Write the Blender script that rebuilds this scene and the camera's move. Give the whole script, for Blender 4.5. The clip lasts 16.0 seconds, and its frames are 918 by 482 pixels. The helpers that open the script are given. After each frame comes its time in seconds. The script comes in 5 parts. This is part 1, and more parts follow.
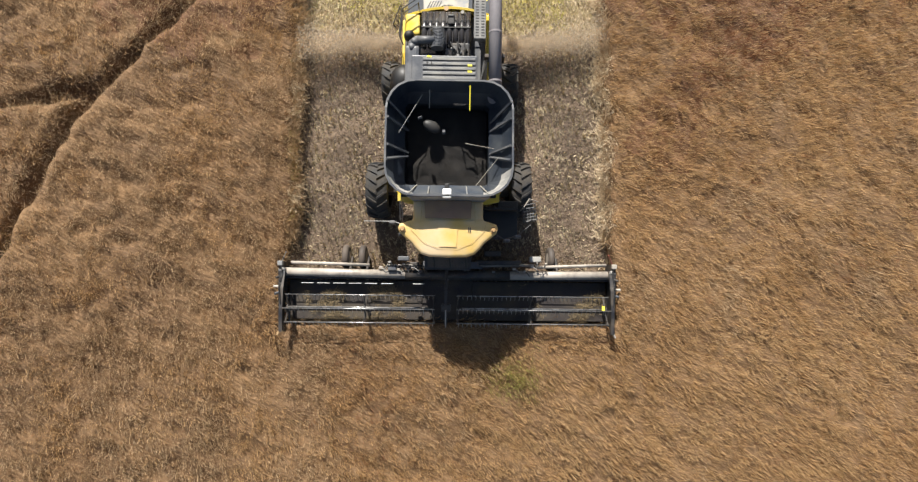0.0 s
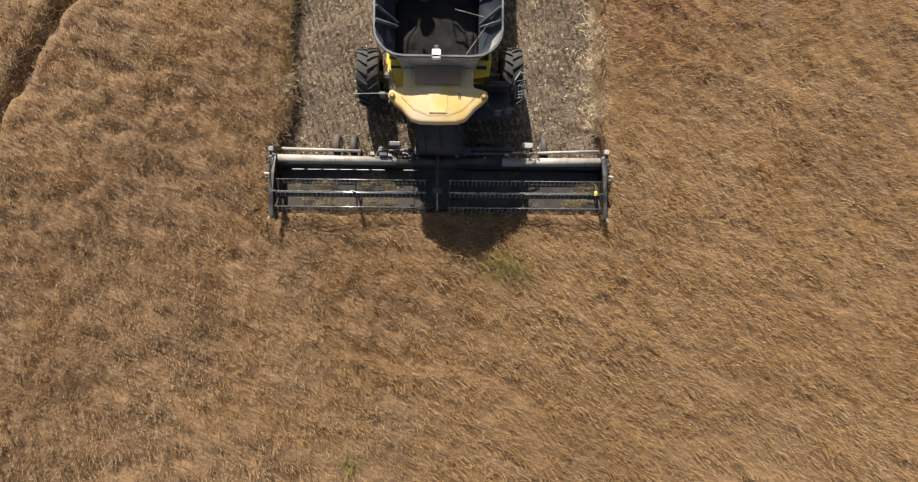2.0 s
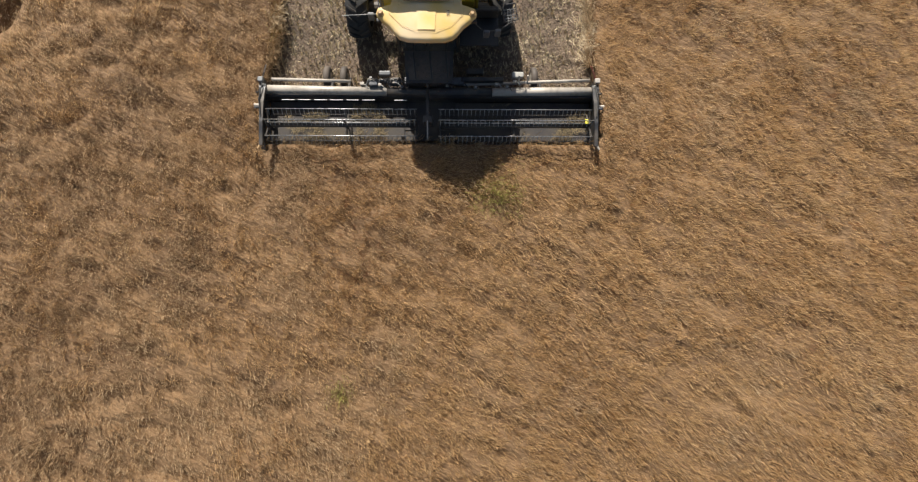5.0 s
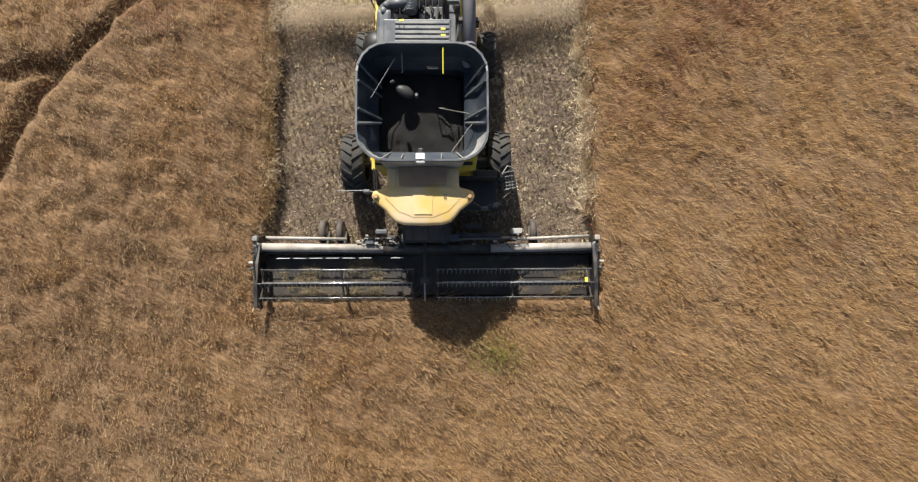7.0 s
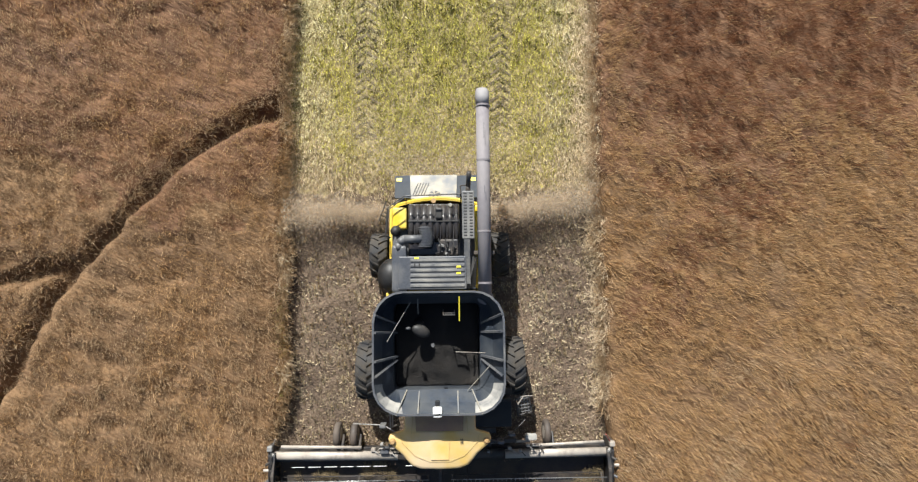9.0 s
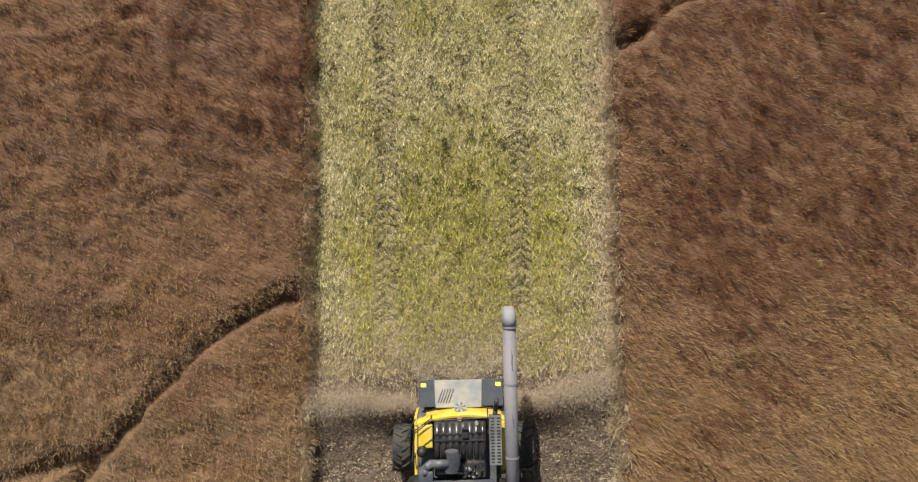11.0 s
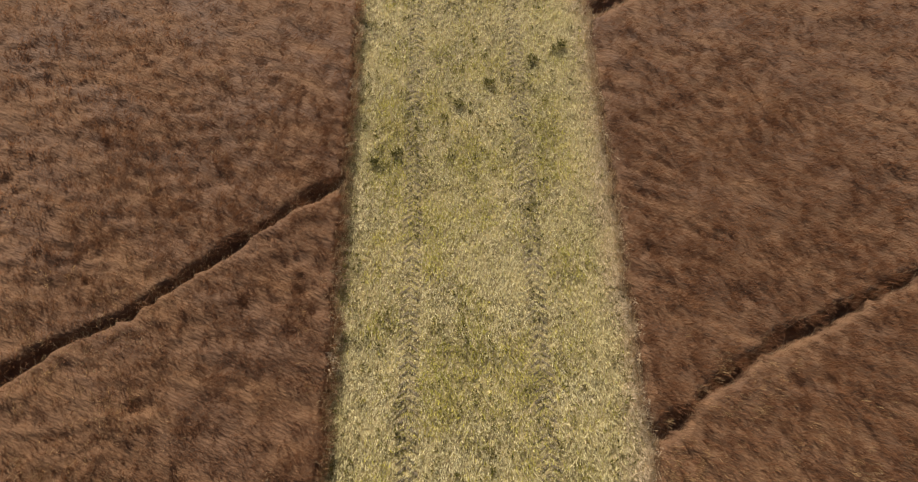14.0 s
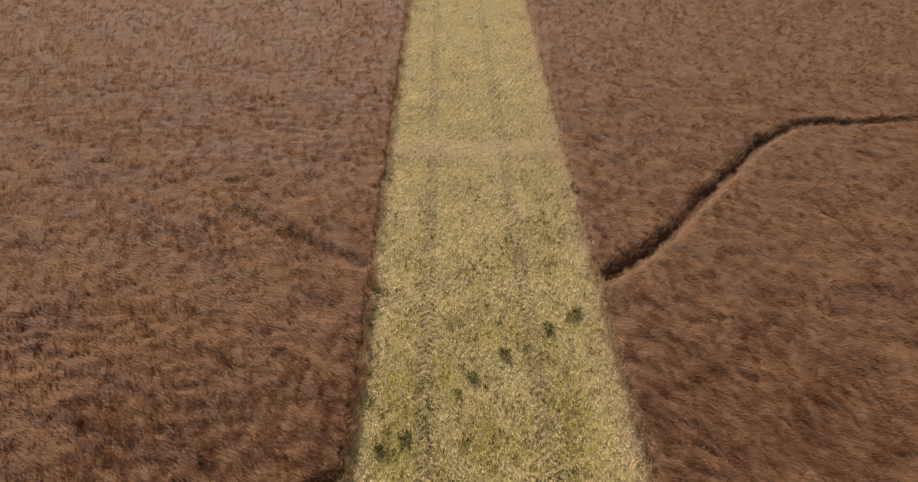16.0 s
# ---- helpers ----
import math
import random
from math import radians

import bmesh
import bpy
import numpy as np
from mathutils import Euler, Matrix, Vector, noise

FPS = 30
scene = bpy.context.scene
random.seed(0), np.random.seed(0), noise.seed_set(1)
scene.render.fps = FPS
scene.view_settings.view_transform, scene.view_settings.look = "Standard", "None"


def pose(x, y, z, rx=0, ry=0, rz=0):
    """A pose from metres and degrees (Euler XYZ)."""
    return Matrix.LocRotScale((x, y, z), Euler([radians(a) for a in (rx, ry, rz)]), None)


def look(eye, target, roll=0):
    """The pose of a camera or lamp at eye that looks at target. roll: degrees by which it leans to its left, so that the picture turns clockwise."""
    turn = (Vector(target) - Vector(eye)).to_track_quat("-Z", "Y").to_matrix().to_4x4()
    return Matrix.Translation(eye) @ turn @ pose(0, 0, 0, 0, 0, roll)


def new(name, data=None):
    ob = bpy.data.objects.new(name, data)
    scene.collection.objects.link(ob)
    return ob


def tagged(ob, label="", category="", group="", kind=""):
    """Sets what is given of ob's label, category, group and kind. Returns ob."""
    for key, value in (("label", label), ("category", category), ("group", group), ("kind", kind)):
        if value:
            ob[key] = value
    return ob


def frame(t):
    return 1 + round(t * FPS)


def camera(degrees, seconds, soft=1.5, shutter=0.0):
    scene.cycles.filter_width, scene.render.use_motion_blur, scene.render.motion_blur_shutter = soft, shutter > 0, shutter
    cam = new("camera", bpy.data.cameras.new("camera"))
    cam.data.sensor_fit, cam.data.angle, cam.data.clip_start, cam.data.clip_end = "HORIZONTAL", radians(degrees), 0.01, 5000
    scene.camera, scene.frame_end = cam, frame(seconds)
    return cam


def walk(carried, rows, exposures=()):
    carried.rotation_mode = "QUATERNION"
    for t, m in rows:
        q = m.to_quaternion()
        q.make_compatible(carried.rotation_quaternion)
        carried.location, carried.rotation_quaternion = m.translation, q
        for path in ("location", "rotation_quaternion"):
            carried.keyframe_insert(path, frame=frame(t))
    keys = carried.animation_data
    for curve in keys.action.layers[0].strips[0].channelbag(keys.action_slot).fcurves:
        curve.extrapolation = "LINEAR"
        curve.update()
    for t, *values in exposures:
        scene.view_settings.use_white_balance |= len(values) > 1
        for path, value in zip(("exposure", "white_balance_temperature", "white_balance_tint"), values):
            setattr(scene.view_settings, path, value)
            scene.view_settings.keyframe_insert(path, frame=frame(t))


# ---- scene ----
# ---------------------------------------------------------------- camera
cam = camera(80.0, 16.0, 1.25)
# seconds, x, y, z, tilt, roll, turn
WAY = [
    (0.0, 0.10, -5.13, 20.30, 4.73, -0.91, 0.64),
    (0.5, 0.20, -5.98, 20.18, 4.82, -0.91, 0.60),
    (1.0, 0.31, -6.99, 20.08, 4.76, -0.91, 0.53),
    (1.5, 0.39, -8.08, 19.98, 4.82, -0.91, 0.48),
    (2.0, 0.43, -9.14, 19.88, 4.81, -0.90, 0.43),
    (2.5, 0.47, -10.18, 19.77, 4.77, -0.92, 0.34),
    (3.0, 0.50, -11.03, 19.69, 4.79, -0.92, 0.28),
    (3.5, 0.54, -11.62, 19.64, 4.86, -0.90, 0.20),
    (4.0, 0.57, -11.95, 19.62, 4.88, -0.92, 0.13),
    (4.5, 0.65, -11.97, 19.61, 4.88, -0.92, 0.06),
    (5.0, 0.73, -11.60, 19.60, 4.88, -0.92, -0.02),
    (5.5, 0.80, -10.75, 19.60, 4.88, -0.92, -0.10),
    (6.0, 0.85, -9.43, 19.61, 4.91, -0.93, -0.19),
    (6.5, 0.80, -7.82, 19.70, 4.77, -0.99, -0.28),
    (7.0, 0.77, -6.08, 19.79, 4.83, -1.01, -0.32),
    (7.5, 0.71, -4.28, 19.92, 4.90, -1.03, -0.43),
    (8.0, 0.63, -2.49, 20.07, 4.92, -0.98, -0.47),
    (8.5, 0.51, -0.74, 20.21, 4.87, -0.92, -0.55),
    (9.0, 0.39, 1.11, 20.34, 4.65, -0.81, -0.63),
    (9.5, 0.22, 2.93, 20.45, 4.60, -0.92, -0.70),
    (10.0, 0.02, 4.68, 20.55, 4.60, -0.92, -0.77),
    (10.5, -0.18, 6.33, 20.63, 4.60, -0.92, -0.85),
    (11.0, -0.37, 7.88, 20.70, 4.60, -0.92, -0.92),
    (11.5, -0.56, 9.28, 20.76, 4.60, -1.04, -1.00),
    (12.0, -0.74, 10.60, 20.82, 5.71, -1.10, -1.07),
    (12.5, -0.92, 11.72, 20.87, 10.23, -1.13, -1.08),
    (13.0, -1.08, 12.66, 20.90, 15.92, -1.20, -1.12),
    (13.5, -1.25, 13.58, 20.91, 21.46, -1.25, -1.13),
    (14.0, -1.42, 14.48, 20.90, 26.96, -1.29, -1.17),
    (14.5, -1.59, 15.32, 20.89, 32.49, -1.33, -1.17),
    (15.0, -1.75, 16.13, 20.88, 37.99, -1.35, -1.16),
    (15.5, -1.89, 16.94, 20.88, 43.56, -1.37, -1.17),
    (16.0, -2.04, 17.72, 20.89, 49.50, -1.39, -1.18),
]
LIGHT = [
    (0.0, 0.64, 6400, 10.0),
    (3.5, 0.56, 6550, 10.0),
    (6.0, 0.58, 6400, 9.0),
    (9.0, 0.62, 6150, 8.5),
    (11.5, 0.06, 6400, 9.5),
    (13.0, -0.05, 6650, 11.5),
    (14.5, -0.01, 7150, 16.0),
    (16.0, -0.07, 7350, 20.0),
]
walk(cam, [(t, pose(x, y, z, a, b, c)) for t, x, y, z, a, b, c in WAY], LIGHT)

# ---------------------------------------------------------------- light
SUN_WAY = Vector((0.31, -1.22, -1.0)).normalized()
world = bpy.data.worlds.new("sky")
scene.world = world
world.use_nodes = True
sky = world.node_tree.nodes.new("ShaderNodeTexSky")
sky.sky_type, sky.sun_disc = "NISHITA", False
sky.sun_elevation = math.asin(-SUN_WAY.z)
sky.sun_rotation = math.atan2(-SUN_WAY.x, -SUN_WAY.y)
sky.air_density, sky.dust_density = 1.2, 2.0
world.node_tree.links.new(sky.outputs[0], world.node_tree.nodes["Background"].inputs[0])
world.node_tree.nodes["Background"].inputs[1].default_value = 0.056
sun = new("sun", bpy.data.lights.new("sun", "SUN"))
sun.data.energy, sun.data.angle, sun.data.color = 5.6, radians(0.55), (1.0, 0.95, 0.86)
sun.matrix_world = look(-40 * SUN_WAY, (0, 0, 0))


# ---------------------------------------------------------------- materials
def material(name, base, other=None, third=None, rough=0.7, metal=0.0, fine=30.0, coarse=1.5, bump=0.2, depth=0.004,
             island=0.0, piece=0.0, clear=0.0, coat=0.0, through_light=0.0, streak=None):
    """Surface with grain and stains: base mixed with other (fine) and third (coarse)."""
    m = bpy.data.materials.new(name)
    m.use_nodes = True
    nt = m.node_tree
    n, l = nt.nodes, nt.links
    bsdf = n["Principled BSDF"]
    other, third = other or [0.8 * c for c in base], third or [min(1, 1.2 * c) for c in base]
    where = n.new("ShaderNodeTexCoord").outputs["Object"]
    if streak:                                     # heading in degrees, and how much longer than wide the grain is
        turned = n.new("ShaderNodeMapping")
        turned.vector_type = "TEXTURE"
        turned.inputs["Rotation"].default_value = (0, 0, radians(streak[0]))
        turned.inputs["Scale"].default_value = (streak[1], 1, 1)
        l.new(where, turned.inputs["Vector"])
        where = turned.outputs[0]

    def grain(scale, detail, low, high):
        tex = n.new("ShaderNodeTexNoise")
        tex.inputs["Scale"].default_value, tex.inputs["Detail"].default_value = scale, detail
        l.new(where, tex.inputs["Vector"])
        ramp = n.new("ShaderNodeMapRange")
        ramp.inputs[1].default_value, ramp.inputs[2].default_value = low, high
        l.new(tex.outputs["Fac"], ramp.inputs[0])
        return ramp.outputs[0]

    def mixed(fac, a, b):
        mix = n.new("ShaderNodeMix")
        mix.data_type = "RGBA"
        l.new(fac, mix.inputs[0])
        for value, socket in ((a, mix.inputs[6]), (b, mix.inputs[7])):
            if isinstance(value, (tuple, list)):
                socket.default_value = (*value, 1)
            else:
                l.new(value, socket)
        return mix.outputs[2]

    small, large = grain(fine, 5, 0.35, 0.65), grain(coarse, 4, 0.38, 0.68)
    colour = mixed(large, mixed(small, base, other), third)
    for amount, socket in ((island, n.new("ShaderNodeNewGeometry").outputs["Random Per Island"]), (piece, n.new("ShaderNodeObjectInfo").outputs["Random"])):
        if amount:
            span = n.new("ShaderNodeMapRange")
            span.inputs[3].default_value, span.inputs[4].default_value = 1 - amount, 1 + amount
            l.new(socket, span.inputs[0])
            hsv = n.new("ShaderNodeHueSaturation")
            l.new(span.outputs[0], hsv.inputs["Value"])
            l.new(colour, hsv.inputs["Color"])
            colour = hsv.outputs[0]
    l.new(colour, bsdf.inputs["Base Color"])
    bsdf.inputs["Metallic"].default_value = metal
    bsdf.inputs["Coat Weight"].default_value = coat
    span = n.new("ShaderNodeMapRange")
    span.inputs[3].default_value, span.inputs[4].default_value = max(0.05, rough - 0.12), min(1, rough + 0.12)
    l.new(large, span.inputs[0])
    l.new(span.outputs[0], bsdf.inputs["Roughness"])
    if bump:
        b = n.new("ShaderNodeBump")
        b.inputs["Strength"].default_value, b.inputs["Distance"].default_value = bump, depth
        l.new(small, b.inputs["Height"])
        l.new(b.outputs[0], bsdf.inputs["Normal"])
    out = n["Material Output"]
    last = bsdf.outputs[0]
    if through_light:
        glow = n.new("ShaderNodeBsdfTranslucent")
        l.new(colour, glow.inputs[0])
        mix = n.new("ShaderNodeMixShader")
        mix.inputs[0].default_value = through_light
        l.new(last, mix.inputs[1]), l.new(glow.outputs[0], mix.inputs[2])
        last = mix.outputs[0]
    if clear:
        see = n.new("ShaderNodeBsdfTransparent")
        mix = n.new("ShaderNodeMixShader")
        mix.inputs[0].default_value = clear
        l.new(last, mix.inputs[1]), l.new(see.outputs[0], mix.inputs[2])
        last = mix.outputs[0]
    l.new(last, out.inputs["Surface"])
    return m


SOIL = material("soil", (0.125, 0.086, 0.058), (0.065, 0.045, 0.031), (0.185, 0.133, 0.092), 0.95, fine=14, coarse=0.5, bump=0.9, depth=0.03)
FAR_CROP = material("far_crop", (0.205, 0.118, 0.066), (0.165, 0.092, 0.05), (0.24, 0.138, 0.08), 0.95, fine=3, coarse=0.05, bump=0.5, depth=0.05)
# both understory colours are darkened to carry the shade between the stems
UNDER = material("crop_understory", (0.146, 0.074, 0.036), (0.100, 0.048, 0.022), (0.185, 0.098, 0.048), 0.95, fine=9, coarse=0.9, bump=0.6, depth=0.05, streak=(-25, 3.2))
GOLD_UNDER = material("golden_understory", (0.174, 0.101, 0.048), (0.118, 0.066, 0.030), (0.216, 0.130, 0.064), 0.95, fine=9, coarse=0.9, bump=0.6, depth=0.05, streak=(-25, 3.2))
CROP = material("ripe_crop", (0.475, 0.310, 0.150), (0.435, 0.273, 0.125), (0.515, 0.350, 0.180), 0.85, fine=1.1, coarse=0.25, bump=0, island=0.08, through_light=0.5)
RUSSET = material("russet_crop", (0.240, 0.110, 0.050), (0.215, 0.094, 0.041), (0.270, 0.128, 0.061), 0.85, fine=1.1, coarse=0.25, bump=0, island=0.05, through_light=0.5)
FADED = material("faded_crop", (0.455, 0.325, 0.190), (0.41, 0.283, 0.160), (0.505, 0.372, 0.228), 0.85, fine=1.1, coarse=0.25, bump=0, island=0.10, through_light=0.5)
STRAW = material("straw", (0.735, 0.665, 0.385), (0.665, 0.59, 0.31), (0.795, 0.72, 0.45), 0.8, fine=4, coarse=0.3, bump=0, island=0.22, through_light=0.35)
STUBBLE = material("stubble", (0.46, 0.37, 0.235), (0.33, 0.255, 0.155), (0.58, 0.485, 0.33), 0.85, fine=4, coarse=0.4, bump=0, island=0.5)
BEIGE = material("beige_straw", (0.66, 0.535, 0.36), (0.58, 0.46, 0.295), (0.71, 0.59, 0.42), 0.85, fine=4, coarse=0.3, bump=0, island=0.2, through_light=0.3)
CHAFF = material("chaff_bed", (0.31, 0.25, 0.115), (0.18, 0.14, 0.065), (0.40, 0.325, 0.155), 0.95, fine=9, coarse=0.5, bump=0.9, depth=0.03)
PRINT = material("pressed_soil", (0.17, 0.135, 0.085), (0.12, 0.095, 0.058), (0.22, 0.175, 0.11), 1.0, fine=9, coarse=0.8, bump=0.6, depth=0.02)
GREEN = material("regrowth", (0.45, 0.415, 0.065), (0.34, 0.315, 0.045), (0.52, 0.46, 0.09), 0.75, fine=5, coarse=0.4, bump=0, island=0.4, through_light=0.25)
UNRIPE = material("unripe_leaf", (0.27, 0.245, 0.062), (0.20, 0.18, 0.044), (0.33, 0.29, 0.085), 0.85, fine=6, coarse=1, bump=0, island=0.35, through_light=0.4)
WEED = material("weed_leaf", (0.135, 0.122, 0.024), (0.09, 0.08, 0.015), (0.175, 0.155, 0.033), 0.9, fine=12, coarse=2, bump=0.2, island=0.35, through_light=0.2)
YELLOW = material("yellow_paint", (0.76, 0.53, 0.035), (0.70, 0.48, 0.03), (0.70, 0.53, 0.12), 0.42, fine=18, coarse=2.2, bump=0.04, coat=0.25)
DUSTY = material("dusty_yellow_paint", (0.66, 0.47, 0.19), (0.66, 0.44, 0.12), (0.68, 0.52, 0.32), 0.55, fine=3, coarse=1.0, bump=0.03)
SEAM = material("seam_shadow", (0.52, 0.36, 0.13), (0.46, 0.31, 0.11), (0.54, 0.40, 0.19), 0.7, bump=0)
UMBER = material("brown_tank_shade", (0.28, 0.165, 0.115), (0.20, 0.115, 0.085), (0.36, 0.235, 0.13), 0.65, fine=3, coarse=1.2, bump=0.05)
PLATE = material("tank_sheet", (0.032, 0.040, 0.055), (0.023, 0.029, 0.040), (0.065, 0.071, 0.078), 0.40, fine=14, coarse=1.2, bump=0.05)
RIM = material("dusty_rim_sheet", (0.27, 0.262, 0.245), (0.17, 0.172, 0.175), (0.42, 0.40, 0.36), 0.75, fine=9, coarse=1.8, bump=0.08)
PANEL = material("dusty_grey_panel", (0.145, 0.145, 0.145), (0.10, 0.103, 0.11), (0.24, 0.23, 0.205), 0.5, fine=9, coarse=1.8, bump=0.08)
BLACK = material("black_plastic", (0.014, 0.015, 0.017), (0.009, 0.010, 0.011), (0.034, 0.031, 0.028), 0.55, fine=20, coarse=2.0, bump=0.08)
DECK = material("grey_cover", (0.082, 0.088, 0.102), (0.058, 0.063, 0.074), (0.14, 0.138, 0.135), 0.45, fine=16, coarse=1.7, bump=0.06)
SHINY = material("shiny_dark_cover", (0.024, 0.022, 0.023), (0.015, 0.014, 0.016), (0.06, 0.054, 0.05), 0.2, fine=14, coarse=1.3, bump=0.05, coat=0.6)
TUBE = material("auger_paint", (0.205, 0.19, 0.20), (0.175, 0.16, 0.172), (0.25, 0.23, 0.228), 0.75, fine=10, coarse=0.9, bump=0.06)
SPOUT = material("pale_rubber", (0.25, 0.24, 0.25), (0.21, 0.20, 0.21), (0.29, 0.28, 0.28), 0.7, fine=10, coarse=3, bump=0.05)
PALE = material("pale_worn_steel", (0.40, 0.355, 0.30), (0.26, 0.225, 0.19), (0.48, 0.43, 0.37), 0.55, 0.1, fine=9, coarse=1.8, bump=0.1)
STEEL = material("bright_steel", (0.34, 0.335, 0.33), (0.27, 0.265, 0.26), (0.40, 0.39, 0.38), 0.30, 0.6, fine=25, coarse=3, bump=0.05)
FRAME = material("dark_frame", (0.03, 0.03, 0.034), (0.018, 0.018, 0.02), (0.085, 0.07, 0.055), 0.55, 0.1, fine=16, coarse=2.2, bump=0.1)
RUBBER = material("tyre_rubber", (0.028, 0.028, 0.030), (0.02, 0.02, 0.021), (0.065, 0.056, 0.046), 0.85, fine=18, coarse=2.5, bump=0.25)
BELT = material("belt_with_crop", (0.034, 0.027, 0.025), (0.022, 0.018, 0.018), (0.075, 0.060, 0.042), 0.75, fine=22, coarse=1.4, bump=0.2)
LAID = material("cut_crop", (0.20, 0.15, 0.082), (0.14, 0.105, 0.055), (0.26, 0.195, 0.11), 0.9, fine=6, coarse=0.8, bump=0, island=0.3)
SMOKY = material("dusty_dark_cover", (0.075, 0.060, 0.050), (0.05, 0.041, 0.036), (0.12, 0.095, 0.075), 0.75, fine=10, coarse=1.5, bump=0.1)
SEED = material("dark_seed", (0.018, 0.016, 0.015), (0.008, 0.0075, 0.0075), (0.034, 0.029, 0.025), 0.9, fine=40, coarse=2.6, bump=1.0, depth=0.03)
WHITE = material("white_plastic", (0.72, 0.72, 0.70), (0.62, 0.61, 0.58), (0.76, 0.75, 0.72), 0.45, fine=20, coarse=4, bump=0.03)
CREAM = material("dusty_white_plate", (0.36, 0.325, 0.25), (0.30, 0.27, 0.205), (0.20, 0.21, 0.225), 0.6, fine=5, coarse=2.6, bump=0.08)
BRIGHT = material("signal_yellow", (0.85, 0.72, 0.03), (0.78, 0.66, 0.03), (0.80, 0.70, 0.08), 0.5, bump=0)
AMBER = material("amber_lens", (0.42, 0.26, 0.10), (0.34, 0.20, 0.08), (0.44, 0.30, 0.16), 0.45, bump=0)
RED = material("red_paint", (0.42, 0.07, 0.05), (0.32, 0.055, 0.04), (0.40, 0.14, 0.10), 0.5, fine=20, coarse=3, bump=0.05)
FLAP = material("dull_blue_sheet", (0.035, 0.046, 0.066), (0.026, 0.034, 0.048), (0.075, 0.080, 0.085), 0.85, fine=9, coarse=1.5, bump=0.08)
GLASS = material("tinted_glass", (0.02, 0.025, 0.028), (0.018, 0.02, 0.022), (0.05, 0.05, 0.045), 0.12, bump=0, coat=0.5)
HAZE = material("brown_dust", (0.62, 0.44, 0.33), (0.56, 0.40, 0.30), (0.66, 0.48, 0.36), 0.95, fine=3, coarse=0.5, bump=0, clear=0.82, through_light=0.5)
DUST = material("flying_chaff", (0.62, 0.515, 0.385), (0.58, 0.48, 0.355), (0.66, 0.55, 0.415), 0.95, fine=3, coarse=0.5, bump=0, clear=0.62, through_light=0.5)


# ---------------------------------------------------------------- shape helpers
def part(name, bm, mat, parent=None, label="", smooth=False):
    """Link a bmesh as one mesh object under a thing or a part."""
    me = bpy.data.meshes.new(name)
    bm.to_mesh(me)
    bm.free()
    me.materials.append(mat)
    if smooth:
        me.polygons.foreach_set("use_smooth", [True] * len(me.polygons))
    ob = new(name, me)
    ob.parent = parent
    return tagged(ob, label)


EYE_OF_PLAN = Vector((0.51, -0.76, 20.21))       # the plan of the machine was drawn as seen from here


def true_height(z):
    """Heights on the plan, brought to the machine's true heights."""
    return float(np.interp(z, [0, 1.0, 2.5, 3.68, 4.08, 4.4], [0, 1.0, 2.8, 3.98, 4.63, 4.95]))


def to_size(bm, bend=False):
    """Set a part drawn on the plan at its true height; bend works point by point, for the tall tank."""
    mid = sum((v.co.z for v in bm.verts), 0.0) / len(bm.verts)
    for v in bm.verts:
        z = v.co.z if bend else mid
        up = true_height(z)
        f = (EYE_OF_PLAN.z - up) / (EYE_OF_PLAN.z - z)
        v.co = Vector((EYE_OF_PLAN.x + (v.co.x - EYE_OF_PLAN.x) * f, EYE_OF_PLAN.y + (v.co.y + 0.55) * f, v.co.z + up - z))
    return bm


def thing(name, label, category, place=(0, 0, 0), group="", kind=""):
    ob = new(name)
    ob.location = place
    ob.empty_display_size = 0.2
    return tagged(ob, label, category, group, kind)


def box(x0, x1, y0, y1, z0, z1, bevel=0.0, bm=None, m=None):
    bm = bm or bmesh.new()
    made = bmesh.ops.create_cube(bm, size=1)["verts"]
    for v in made:
        v.co = Vector(((x0 + x1) / 2 + v.co.x * (x1 - x0), (y0 + y1) / 2 + v.co.y * (y1 - y0), (z0 + z1) / 2 + v.co.z * (z1 - z0)))
    if bevel:
        edges = list({e for v in made for e in v.link_edges})
        made = bmesh.ops.bevel(bm, geom=edges, offset=bevel, segments=2, affect="EDGES", profile=0.6)["verts"]
    if m:
        bmesh.ops.transform(bm, matrix=m, verts=list({v for v in made}))
    return bm


def rod(a, b, r, bm=None, sides=10, r2=None):
    """A round bar from a to b."""
    bm = bm or bmesh.new()
    a, b = Vector(a), Vector(b)
    turn = (b - a).to_track_quat("Z", "Y").to_matrix().to_4x4()
    bmesh.ops.create_cone(bm, cap_ends=True, segments=sides, radius1=r, radius2=r if r2 is None else r2, depth=(b - a).length,
                          matrix=Matrix.Translation((a + b) / 2) @ turn)
    return bm


def pipe(points, r, bm=None, sides=8):
    bm = bm or bmesh.new()
    for a, b in zip(points, points[1:]):
        rod(a, b, r, bm, sides)
    for p in points[1:-1]:
        bmesh.ops.create_uvsphere(bm, u_segments=sides, v_segments=5, radius=r, matrix=Matrix.Translation(p))
    return bm


